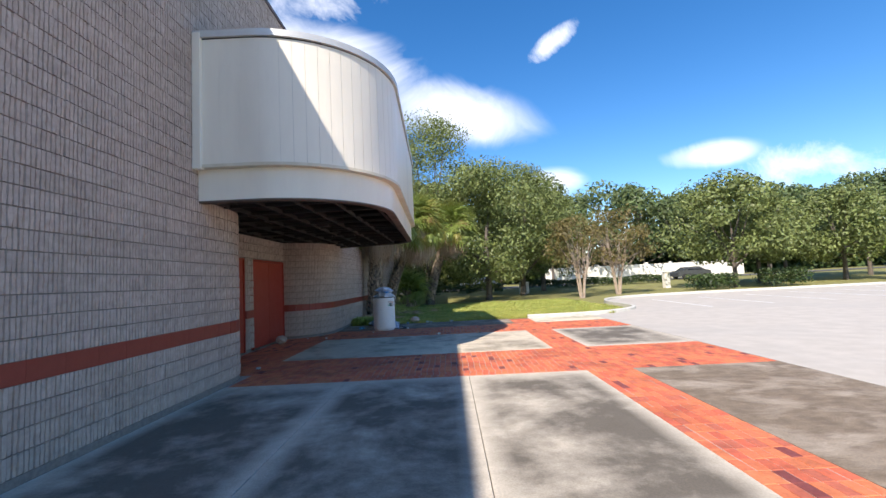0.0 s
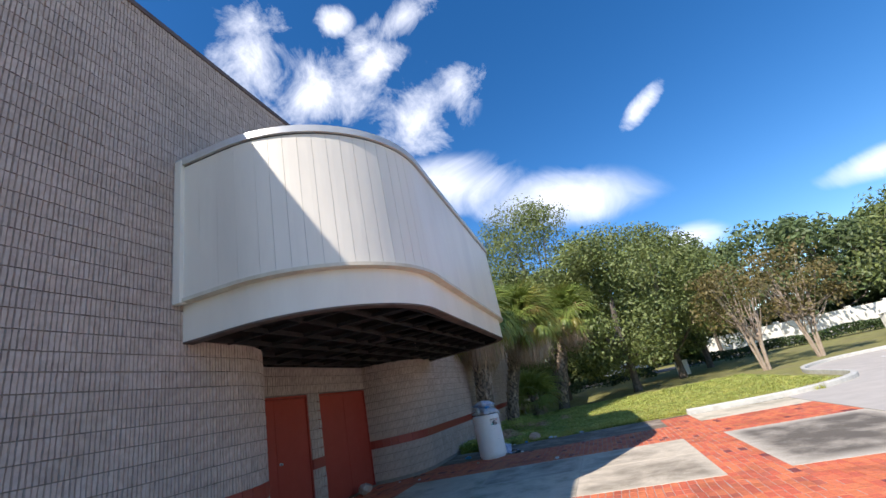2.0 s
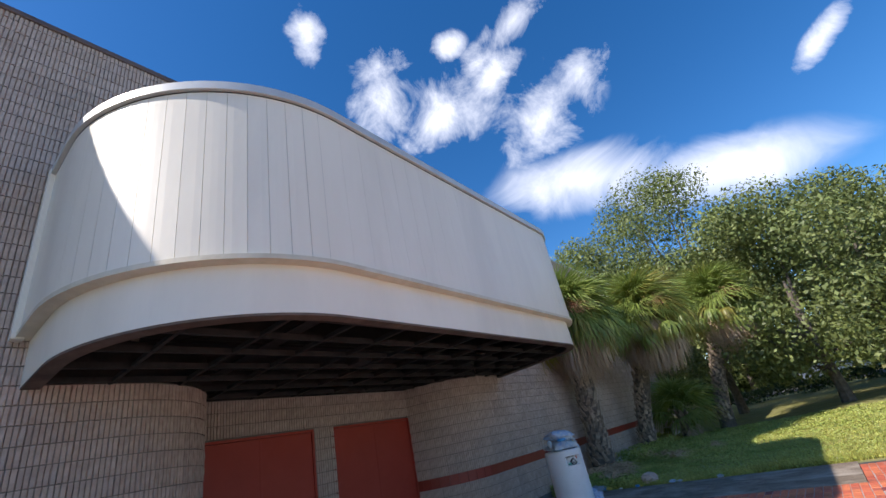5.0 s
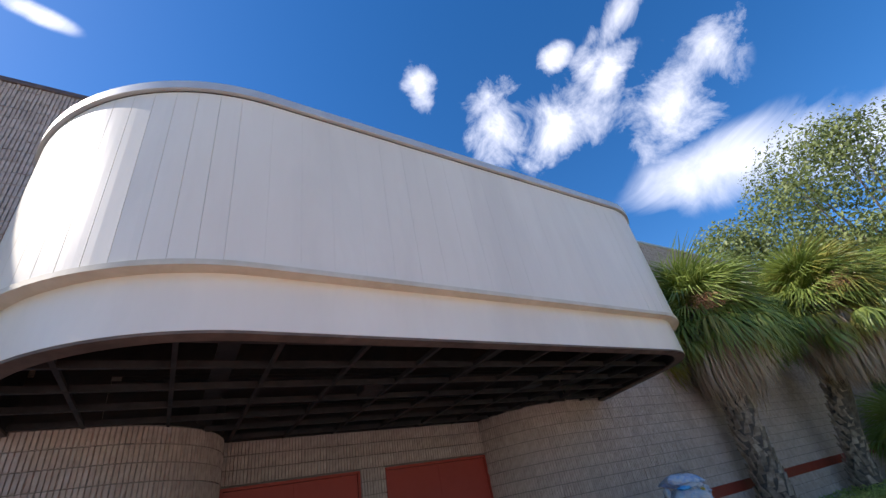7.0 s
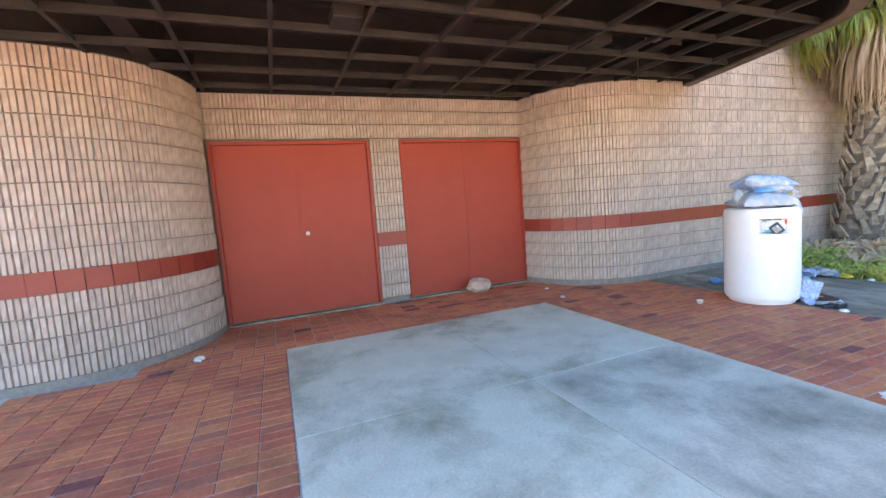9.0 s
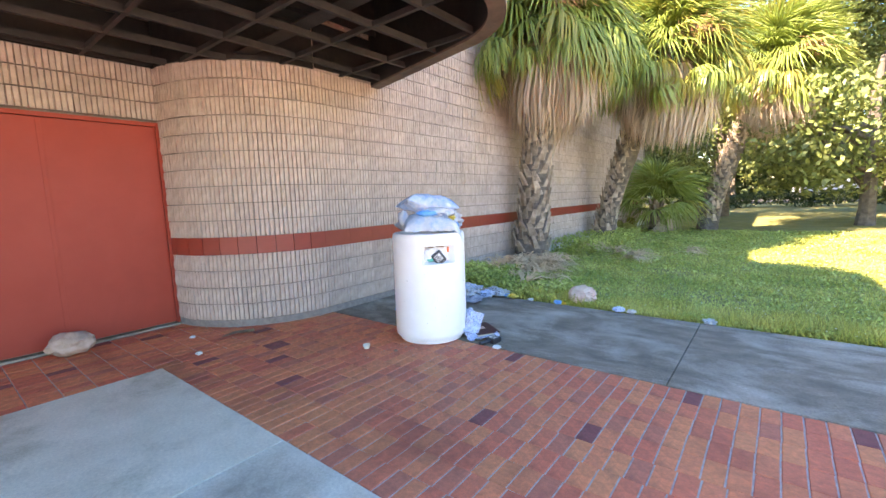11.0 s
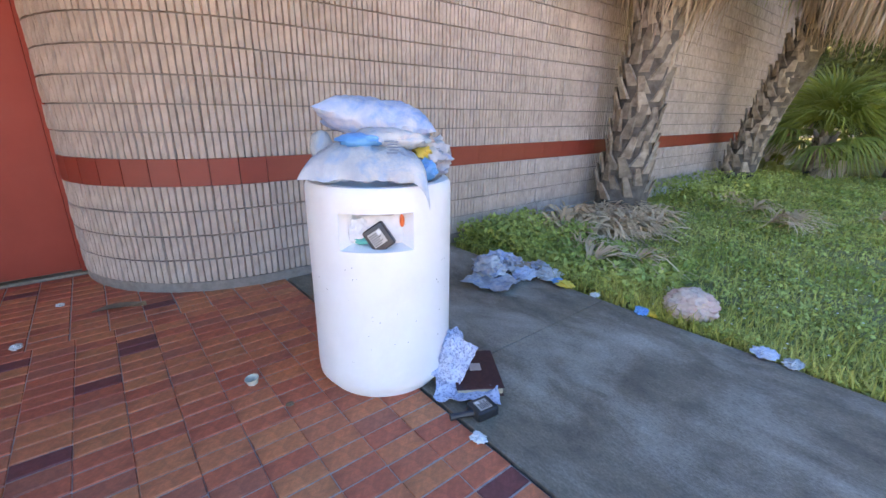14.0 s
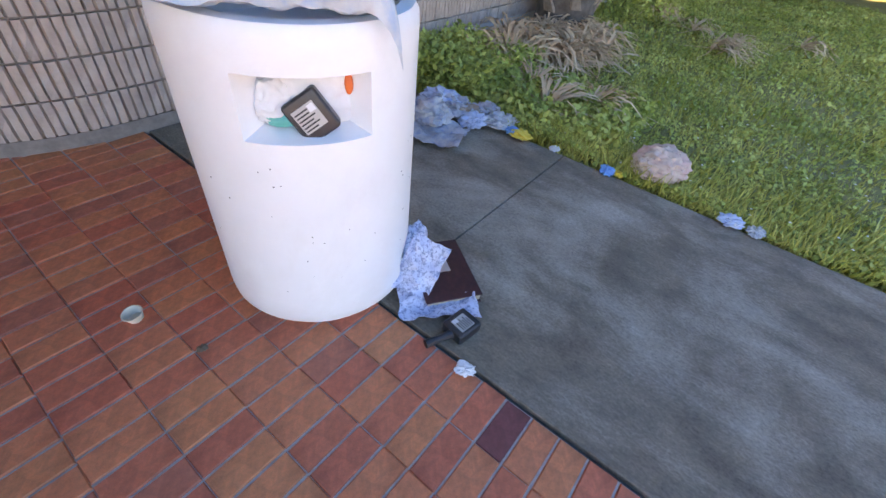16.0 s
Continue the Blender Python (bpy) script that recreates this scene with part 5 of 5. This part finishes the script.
# ---- lawn ----
def lawn():
    rng = np.random.default_rng(4)

    def spots(n, near):
        x = rng.uniform(-3.5, 8.2, n)
        y = 17.60 + (rng.random(n) ** near) * 12.0
        keep = (x < 7.0) | (y > 19.5)
        keep &= ~((x > 2.6) & (y < 17.75))
        return x[keep], y[keep]

    def patch(x, y):
        return 0.5 + 0.5 * np.sin(x * 2.1 + np.sin(y * 1.7) * 1.5) * np.sin(y * 1.9 + 0.7 * np.cos(x * 2.3))

    x, y = spots(70000, 1.7)
    n = len(x)
    h = (0.030 + 0.055 * rng.random(n)) * (0.7 + 0.9 * patch(x, y)) * (1 + 0.8 * ((y - 17.6) < 0.5))
    a = rng.uniform(0, 2 * np.pi, n)
    w = 0.005 + 0.005 * rng.random(n) + 0.0006 * (y - 17.6)
    lean = rng.normal(size=(n, 2)) * 0.35
    b0 = np.stack([x - np.cos(a) * w, y - np.sin(a) * w, np.full(n, -0.035)], 1)
    b1 = np.stack([x + np.cos(a) * w, y + np.sin(a) * w, np.full(n, -0.035)], 1)
    tp = np.stack([x + lean[:, 0] * h, y + lean[:, 1] * h, h - 0.03], 1)
    V = np.stack([b0, b1, tp], 1).reshape(-1, 3)
    ob = linked("grass", mesh_of("grass", V.tolist(), np.arange(len(V)).reshape(-1, 3).tolist(), M_BLADE))
    tagged(ob, "short uneven green lawn grass", "grass", kind="stuff")
    x, y = spots(130000, 2.1)
    keep = rng.random(len(x)) < 0.25 + 0.75 * patch(x, y)
    x, y = x[keep], y[keep]
    n = len(x)
    z = 0.005 + 0.075 * rng.random(n) * (0.4 + 0.8 * patch(x * 2.7, y * 2.3)) + 0.05 * ((y - 17.6) < 0.35) * (x < -1.4)
    s = 0.008 + 0.012 * rng.random(n) + 0.002 * (y - 17.6)
    t = rng.normal(size=(n, 3)) * 0.55 + np.array((0, 0, 1))
    t /= np.linalg.norm(t, axis=1)[:, None]
    u = np.cross(t, rng.normal(size=(n, 3)))
    u /= np.linalg.norm(u, axis=1)[:, None]
    v = np.cross(t, u)
    c = np.stack([x, y, z - 0.02], 1)
    s = s[:, None]
    V = np.stack([c - u * s, c + v * s * 0.8, c + u * s, c - v * s * 0.8], 1).reshape(-1, 3)
    ob = linked("clover", mesh_of("clover", V.tolist(), np.arange(len(V)).reshape(-1, 4).tolist(), M_CLOVER))
    tagged(ob, "low leafy green weeds in the lawn", "weeds", kind="stuff")
    x, y = spots(900, 1.5)
    n = len(x)
    c = np.stack([x, y, 0.05 + 0.05 * rng.random(n)], 1)
    s = 0.010
    V = np.stack([c + np.array(o) for o in ((-s, 0, 0), (0, s, 0.002), (s, 0, 0), (0, -s, 0.002))], 1).reshape(-1, 3)
    ob = linked("flowers", mesh_of("flowers", V.tolist(), np.arange(len(V)).reshape(-1, 4).tolist(), M_FLOWER))
    tagged(ob, "tiny white flowers scattered in the lawn", "flowers", kind="stuff")


lawn()


def weeds(x0, x1, y0, y1, h, n, seed, label):
    rng = np.random.default_rng(seed)
    x, y = rng.uniform(x0, x1, n), rng.uniform(y0, y1, n)
    c = np.stack([x, y, h * rng.random(n) ** 0.8], 1)
    t = rng.normal(size=(n, 3)) + np.array((0, 0, 0.8))
    t /= np.linalg.norm(t, axis=1)[:, None]
    u = np.cross(t, rng.normal(size=(n, 3)))
    u /= np.linalg.norm(u, axis=1)[:, None]
    v = np.cross(t, u)
    s = (0.014 + 0.016 * rng.random(n))[:, None]
    V = np.stack([c - u * s * 1.4, c + v * s * 0.7, c + u * s * 1.4, c - v * s * 0.7], 1).reshape(-1, 3)
    ob = linked("weeds", mesh_of("weeds", V.tolist(), np.arange(len(V)).reshape(-1, 4).tolist(), M_CLOVER))
    tagged(ob, label, "weeds", kind="stuff")


weeds(-3.55, -2.5, 17.66, 18.9, 0.26, 5200, 3, "leafy green weeds along the foot of the wall")
weeds(-2.6, -1.3, 17.68, 18.7, 0.17, 5200, 4, "leafy green weeds beside the walk")
weeds(-3.5, -2.2, 22.0, 26.0, 0.35, 4200, 5, "leafy green weeds round the palm trunks")


# ---- trees ----
def tree(x, y, h, spread, seed, mat, label, base=0.25, leaf=0.16, clumps=34, per=170, trunk=0.16, bark=None, stems=1, name="tree", gap=0.0):
    """Tapered trunk, limbs and a crown of many small leaves in uneven clumps."""
    rnd = random.Random(seed)
    t = empty(name, pose(x, y, ground_z(x, y) - 0.03))
    bm = bmesh.new()
    centres = []
    for i in range(clumps):
        f = rnd.random()
        z = h * (base + (1 - base) * (0.10 + 0.84 * f))
        rr = spread * (math.sin(math.pi * (0.16 + 0.80 * f)) ** 0.7) * (0.35 + 0.65 * math.sqrt(rnd.random()))
        a = rnd.uniform(0, 2 * math.pi)
        centres.append((Vector((rr * math.cos(a), rr * math.sin(a), z)), spread * rnd.uniform(0.20, 0.36)))
    for s in range(stems):
        a = s * 2.4 + rnd.random()
        off = Vector((math.cos(a), math.sin(a), 0)) * (0.10 if stems > 1 else 0)
        out = Vector((math.cos(a), math.sin(a), 0)) * (spread * 0.28 if stems > 1 else 0.15)
        top = off + out + Vector((0, 0, h * (0.55 + 0.2 * rnd.random())))
        pts = [off + Vector((0, 0, -0.15)), off + out * 0.25 + Vector((0, 0, h * base * 0.6)), off + out * 0.6 + Vector((rnd.uniform(-.1, .1), rnd.uniform(-.1, .1), h * 0.42)), top]
        k = trunk / (1.0 if stems == 1 else 2.2)
        tube(bm, pts, [k * 1.25, k * 0.95, k * 0.7, k * 0.25], 8)
        for c, r in rnd.sample(centres, min(len(centres), 9 if stems == 1 else 5)):
            st = pts[1].lerp(pts[2], rnd.random())
            mid = st.lerp(c, 0.55) + Vector((0, 0, -0.06 * h * rnd.random()))
            tube(bm, [st, mid, c], [k * 0.5, k * 0.3, k * 0.08], 6)
    smooth(part("trunk", bm, bark or M_TRUNK, t))
    rng = np.random.default_rng(seed)
    cs, ns = [], []
    for c, r in centres:
        d = rng.normal(size=(per, 3))
        d /= np.linalg.norm(d, axis=1)[:, None]
        rad = r * (0.45 + 0.65 * rng.random(per) ** 0.6)
        cs.append(np.array(c) + d * rad[:, None] * np.array((1.15, 1.15, 0.75)))
        ns.append(d + rng.normal(size=(per, 3)) * 0.7 + np.array((0, 0, 0.5)))
    cs, ns = np.vstack(cs), np.vstack(ns)
    ns /= np.linalg.norm(ns, axis=1)[:, None]
    a = np.cross(ns, rng.normal(size=ns.shape))
    a /= np.linalg.norm(a, axis=1)[:, None]
    b = np.cross(ns, a)
    sz = leaf * (0.6 + 0.8 * rng.random(len(cs)))[:, None]
    V = np.stack([cs - a * sz, cs + b * sz * 0.5, cs + a * sz, cs - b * sz * 0.5], 1).reshape(-1, 3)
    F = np.arange(len(V)).reshape(-1, 4)
    me = mesh_of("crown", V.tolist(), F.tolist(), mat)
    linked("crown", me, None, t)
    return tagged(t, label, "tree")


OAK = "broad green live oak with dense small leaves"
for i, (x, y, h, s) in enumerate(((3.4, 33.0, 10.2, 4.8), (-1.2, 38.0, 16.2, 5.4), (6.8, 37.5, 11.4, 4.6), (9.8, 43.0, 10.6, 4.4), (-5.5, 36.0, 13.5, 5.0))):
    tree(x, y, h, s, 50 + i, M_LEAF, OAK, base=0.10, leaf=0.105, clumps=54, per=480, trunk=0.24)
tree(9.4, 29.6, 5.7, 2.1, 61, M_LEAF_RED, "small crape myrtle with thin rusty leaves and pale stems", base=0.35, leaf=0.09, clumps=30, per=90, trunk=0.13, bark=M_TRUNK_PALE, stems=6)
tree(12.8, 32.0, 6.4, 2.6, 62, M_LEAF_RED, "crape myrtle with thin rusty leaves and pale stems", base=0.35, leaf=0.10, clumps=34, per=95, trunk=0.14, bark=M_TRUNK_PALE, stems=7)
for i, (x, y, h, s) in enumerate(((22.6, 33.8, 8.6, 4.2), (27.5, 38.0, 8.0, 4.0), (34.0, 37.0, 7.6, 4.0), (41.0, 42.0, 8.6, 4.4))):
    tree(x, y, h, s, 70 + i, M_LEAF, "spreading young oak on the roadside lawn", base=0.22, leaf=0.14, clumps=44, per=280, trunk=0.17)
tree(36.0, 31.5, 5.0, 2.6, 80, M_LEAF_LIME, "bright lime-green young tree by the parking lot", base=0.25, leaf=0.15, clumps=26, per=120, trunk=0.10)
tree(15.0, 60.0, 11.0, 3.5, 81, M_LEAF_LIME, "bright green treetop behind the oaks", base=0.3, leaf=0.25, clumps=24, per=90, trunk=0.2)
for i in range(22):
    r = random.Random(300 + i)
    x = -24 + i * 5.6 + r.uniform(-2, 2)
    tree(x, 70 + 0.10 * x + r.uniform(-6, 8), r.uniform(14.5, 19), r.uniform(5.5, 7.5), 90 + i, M_LEAF_FAR, "tall hazy green tree beyond the road", base=0.15, leaf=0.34, clumps=38, per=110, trunk=0.3)


def hedge(x0, y0, x1, y1, h, deep, seed, label):
    rng = np.random.default_rng(seed)
    n = int(900 * max(2.0, math.hypot(x1 - x0, y1 - y0)) * 0.5)
    f = rng.random(n)
    cs = np.stack([x0 + (x1 - x0) * f, y0 + (y1 - y0) * f, np.zeros(n)], 1)
    cs += np.stack([rng.uniform(-.3, .3, n), rng.uniform(-deep / 2, deep / 2, n), h * (0.08 + 0.92 * rng.random(n) ** 0.6) + 0.1 * np.sin(f * 17)], 1)
    ns = rng.normal(size=(n, 3)) + np.array((0, -0.5, 0.7))
    ns /= np.linalg.norm(ns, axis=1)[:, None]
    a = np.cross(ns, rng.normal(size=ns.shape))
    a /= np.linalg.norm(a, axis=1)[:, None]
    b = np.cross(ns, a)
    s = 0.09 * (0.7 + 0.6 * rng.random(n))[:, None]
    V = np.stack([cs - a * s, cs + b * s * 0.6, cs + a * s, cs - b * s * 0.6], 1).reshape(-1, 3)
    g = ground_z((x0 + x1) / 2, (y0 + y1) / 2) - 0.03
    V[:, 2] += g
    ob = linked("hedge", mesh_of("hedge", V.tolist(), np.arange(len(V)).reshape(-1, 4).tolist(), M_HEDGE))
    return tagged(ob, label, "hedge")


for i in range(9):
    r = random.Random(400 + i)
    tree(-48 + i * 5.5 + r.uniform(-1, 1), 56 + r.uniform(-5, 6), r.uniform(12, 16), r.uniform(5.0, 6.5), 130 + i, M_LEAF_FAR, "tall green tree in the woods beyond the lawn", base=0.08, leaf=0.30, clumps=38, per=120, trunk=0.3)


def undergrowth():
    rng = np.random.default_rng(9)
    n = 26000
    x = rng.uniform(-60, 85, n)
    y = 74 + 0.10 * x + rng.normal(size=n) * 1.5
    z = 0.6 + 6.0 * rng.random(n) * (0.75 + 0.25 * np.sin(x * 0.9) * np.sin(x * 0.37))
    c = np.stack([x, y, z], 1)
    t = rng.normal(size=(n, 3)) + np.array((0, -0.6, 0.6))
    t /= np.linalg.norm(t, axis=1)[:, None]
    u = np.cross(t, rng.normal(size=(n, 3)))
    u /= np.linalg.norm(u, axis=1)[:, None]
    v = np.cross(t, u)
    s = (0.30 + 0.30 * rng.random(n))[:, None]
    V = np.stack([c - u * s, c + v * s * 0.7, c + u * s, c - v * s * 0.7], 1).reshape(-1, 3)
    ob = linked("undergrowth", mesh_of("undergrowth", V.tolist(), np.arange(len(V)).reshape(-1, 4).tolist(), M_HEDGE))
    tagged(ob, "dense dark green undergrowth of the far woods", "woods", kind="stuff")


undergrowth()
hedge(18.2, 32.2, 21.6, 32.6, 1.1, 1.4, 1, "clipped green hedge by the parking lot")
hedge(23.2, 32.0, 26.6, 32.2, 1.3, 1.5, 2, "clipped green hedge by the parking lot")
hedge(-4.0, 44.0, 6.0, 46.0, 0.9, 1.2, 3, "low clipped hedge along the road")
hedge(9.0, 46.5, 24.0, 47.5, 0.9, 1.2, 4, "low clipped hedge along the road")

# ---- road and white wall beyond the lawn ----
V = []
F = []
for i in range(60):
    x = -90 + i * 4
    for d in (0, 6.5):
        y = 49.0 + 0.14 * x + d
        V.append((x, y, ground_z(x, y) + 0.02))
    if i:
        b = 2 * i
        F.append((b - 2, b, b + 1, b - 1))
tagged(linked("road", mesh_of("road", V, F, M_ROAD)), "grey asphalt road behind the lawn", "road", kind="structure")
bm = bmesh.new()
for i in range(8):
    x = 15.0 + i * 4.0
    y = 62.0 + 0.14 * x
    box(bm, x, y, 0.1, x + 4.0, y + 0.3, 2.6)
    box(bm, x - 0.25, y - 0.1, 0.1, x + 0.25, y + 0.4, 2.85)
tagged(part("boundary_wall", bm, M_STUCCO), "long white stucco boundary wall across the road", "wall", kind="structure")


# ---- parked cars and boxes by the road ----
def car(x, y, turn, paint, label):
    c = empty("car", pose(x, y, ground_z(x, y), 0, 0, turn))
    side = [(-2.15, 0.30), (-2.2, 0.75), (-1.95, 0.95), (-1.25, 1.02), (-0.65, 1.42), (0.75, 1.45), (1.45, 1.05), (2.1, 0.95), (2.2, 0.55), (2.1, 0.30)]
    bm = bmesh.new()
    l = [bm.verts.new((a, -0.86 + 0.10 * (b > 1.2), b)) for a, b in side]
    r = [bm.verts.new((a, 0.86 - 0.10 * (b > 1.2), b)) for a, b in side]
    n = len(side)
    for i in range(n):
        bm.faces.new((l[i], l[(i + 1) % n], r[(i + 1) % n], r[i]))
    bm.faces.new(l[::-1])
    bm.faces.new(r)
    bmesh.ops.recalc_face_normals(bm, faces=bm.faces[:])
    part("body", bm, paint, c)
    for s in (-1, 1):
        for a0, a1 in ((-1.0, -0.02), (0.06, 1.1)):
            bm = bmesh.new()
            q = [(a0, 1.05), (a1, 1.05), (min(a1, 0.75), 1.36), (max(a0, -0.55), 1.36)]
            vs = [bm.verts.new((a, s * (0.865 - 0.10 * (b > 1.2)), b)) for a, b in q]
            f = bm.faces.new(vs)
            bmesh.ops.solidify(bm, geom=[f], thickness=0.02)
            part("window", bm, M_GLASS_DARK, c)
        for a in (-1.35, 1.35):
            bm = bmesh.new()
            lathe(bm, [(0.0, -0.1), (0.30, -0.1), (0.33, -0.05), (0.33, 0.05), (0.30, 0.1), (0.0, 0.1)], 20)
            bmesh.ops.transform(bm, matrix=pose(a, s * 0.80, 0.33, 90, 0, 0), verts=bm.verts)
            part("wheel", bm, M_TYRE, c)
    return tagged(c, label, "car")


car(4.0, 52.6, 188, M_CARPAINT, "white car parked along the road behind the lawn")
car(30.0, 53.0, 8, M_DARKCAR, "dark car on the road behind the lawn")


def service_box(x, y, w, h, label):
    b = empty("utility_box", pose(x, y, ground_z(x, y) - 0.03, 0, 0, 10))
    part("cabinet", box_bm(-w / 2, -w / 2, 0.0, w / 2, w / 2, h, bevel=0.02), M_STUCCO, b)
    part("lid", box_bm(-w / 2 - 0.03, -w / 2 - 0.03, h, w / 2 + 0.03, w / 2 + 0.03, h + 0.06, bevel=0.015), M_STUCCO, b)
    return tagged(b, label, "utility box")


service_box(19.3, 37.8, 0.45, 1.35, "white utility post on the lawn")
service_box(7.4, 40.4, 0.7, 1.0, "white utility box beneath the oaks")

# ---- pieces of walls and paving ----
floor_brick = tagged(part("floor", box_bm(-5.0, 7.98, -0.10, PLAZA_E, 15.7, -0.007), M_BRICKBED), "red clay brick paving with sandy joints", "paving", kind="structure")


tagged(part("floor", box_bm(2.674, -6.0, -0.10, 3.426, 7.976, -0.007), M_BRICKBED), "sandy bed under the brick strip", "paving", kind="structure")
tagged(part("floor", box_bm(2.674, 15.704, -0.10, 3.426, 17.2, -0.007), M_BRICKBED), "sandy bed under the brick strip", "paving", kind="structure")


def lay_bricks():
    LY, LX = 0.2133, 0.1075
    rnd = random.Random(5)
    datas = []
    for k in range(4):
        hx, hy, c = LX / 2 - 0.0035, LY / 2 - 0.0035, 0.004
        t = [rnd.uniform(-0.0015, 0.0015) for _ in range(4)]
        v = [(sx * hx, sy * hy, -0.03) for sx, sy in ((-1, -1), (1, -1), (1, 1), (-1, 1))]
        v += [(sx * hx, sy * hy, -0.006 + t[i]) for i, (sx, sy) in enumerate(((-1, -1), (1, -1), (1, 1), (-1, 1)))]
        v += [(sx * (hx - c), sy * (hy - c), t[i]) for i, (sx, sy) in enumerate(((-1, -1), (1, -1), (1, 1), (-1, 1)))]
        f = [(a + i, a + (i + 1) % 4, a + 4 + (i + 1) % 4, a + 4 + i) for a in (0, 4) for i in range(4)] + [(8, 9, 10, 11)]
        datas.append((v, f, mesh_of("brick", v, f, M_BRICK)))
    V, F = [], []
    areas = [(-3.40, 7.98, 2.67, 10.28), (-4.84, 8.9, -3.40, 15.7), (-3.40, 13.62, 2.67, 15.70), (2.67, -6.0, 3.43, 17.2), (3.43, 7.98, PLAZA_E, 10.28), (3.43, 13.62, PLAZA_E, 15.7)]
    for x0, y0, x1, y1 in areas:
        nx, ny = round((x1 - x0) / LX), round((y1 - y0) / LY)
        px, py = (x1 - x0) / nx, (y1 - y0) / ny
        for j in range(ny):
            shift = rnd.uniform(-0.010, 0.010)
            for i in range(nx):
                x, y = x0 + (i + 0.5) * px + (shift if 0 < i < nx - 1 else 0), y0 + (j + 0.5) * py + rnd.uniform(-0.0015, 0.0015)
                if (x < XA and y < ARC_L[1] + 1.3 and math.hypot(x - ARC_L[0], y - ARC_L[1]) < ARC_L[2] - 0.12) or (x < XB and y > ARC_R[1] - 1.3 and math.hypot(x - ARC_R[0], y - ARC_R[1]) < ARC_R[2] - 0.12):
                    continue
                v, f, me = datas[rnd.randrange(4)]
                m = pose(x, y, rnd.uniform(-0.002, 0.0), 0, 0, rnd.uniform(-0.6, 0.6) + (180 if rnd.random() < 0.5 else 0))
                if -3.3 < x < 0.6 and 14.25 < y < 15.7:
                    linked("brick", me, None, floor_brick, m=m)
                else:
                    b = len(V)
                    V.extend(tuple(m @ Vector(p)) for p in v)
                    F.extend(tuple(k + b for k in q) for q in f)
    ob = linked("brick_field", mesh_of("brick_field", V, F, M_BRICK), None, floor_brick, "red clay bricks, farther off")
    ob["kind"] = "stuff"


lay_bricks()
south_blocks()
north_blocks()
entry_blocks()
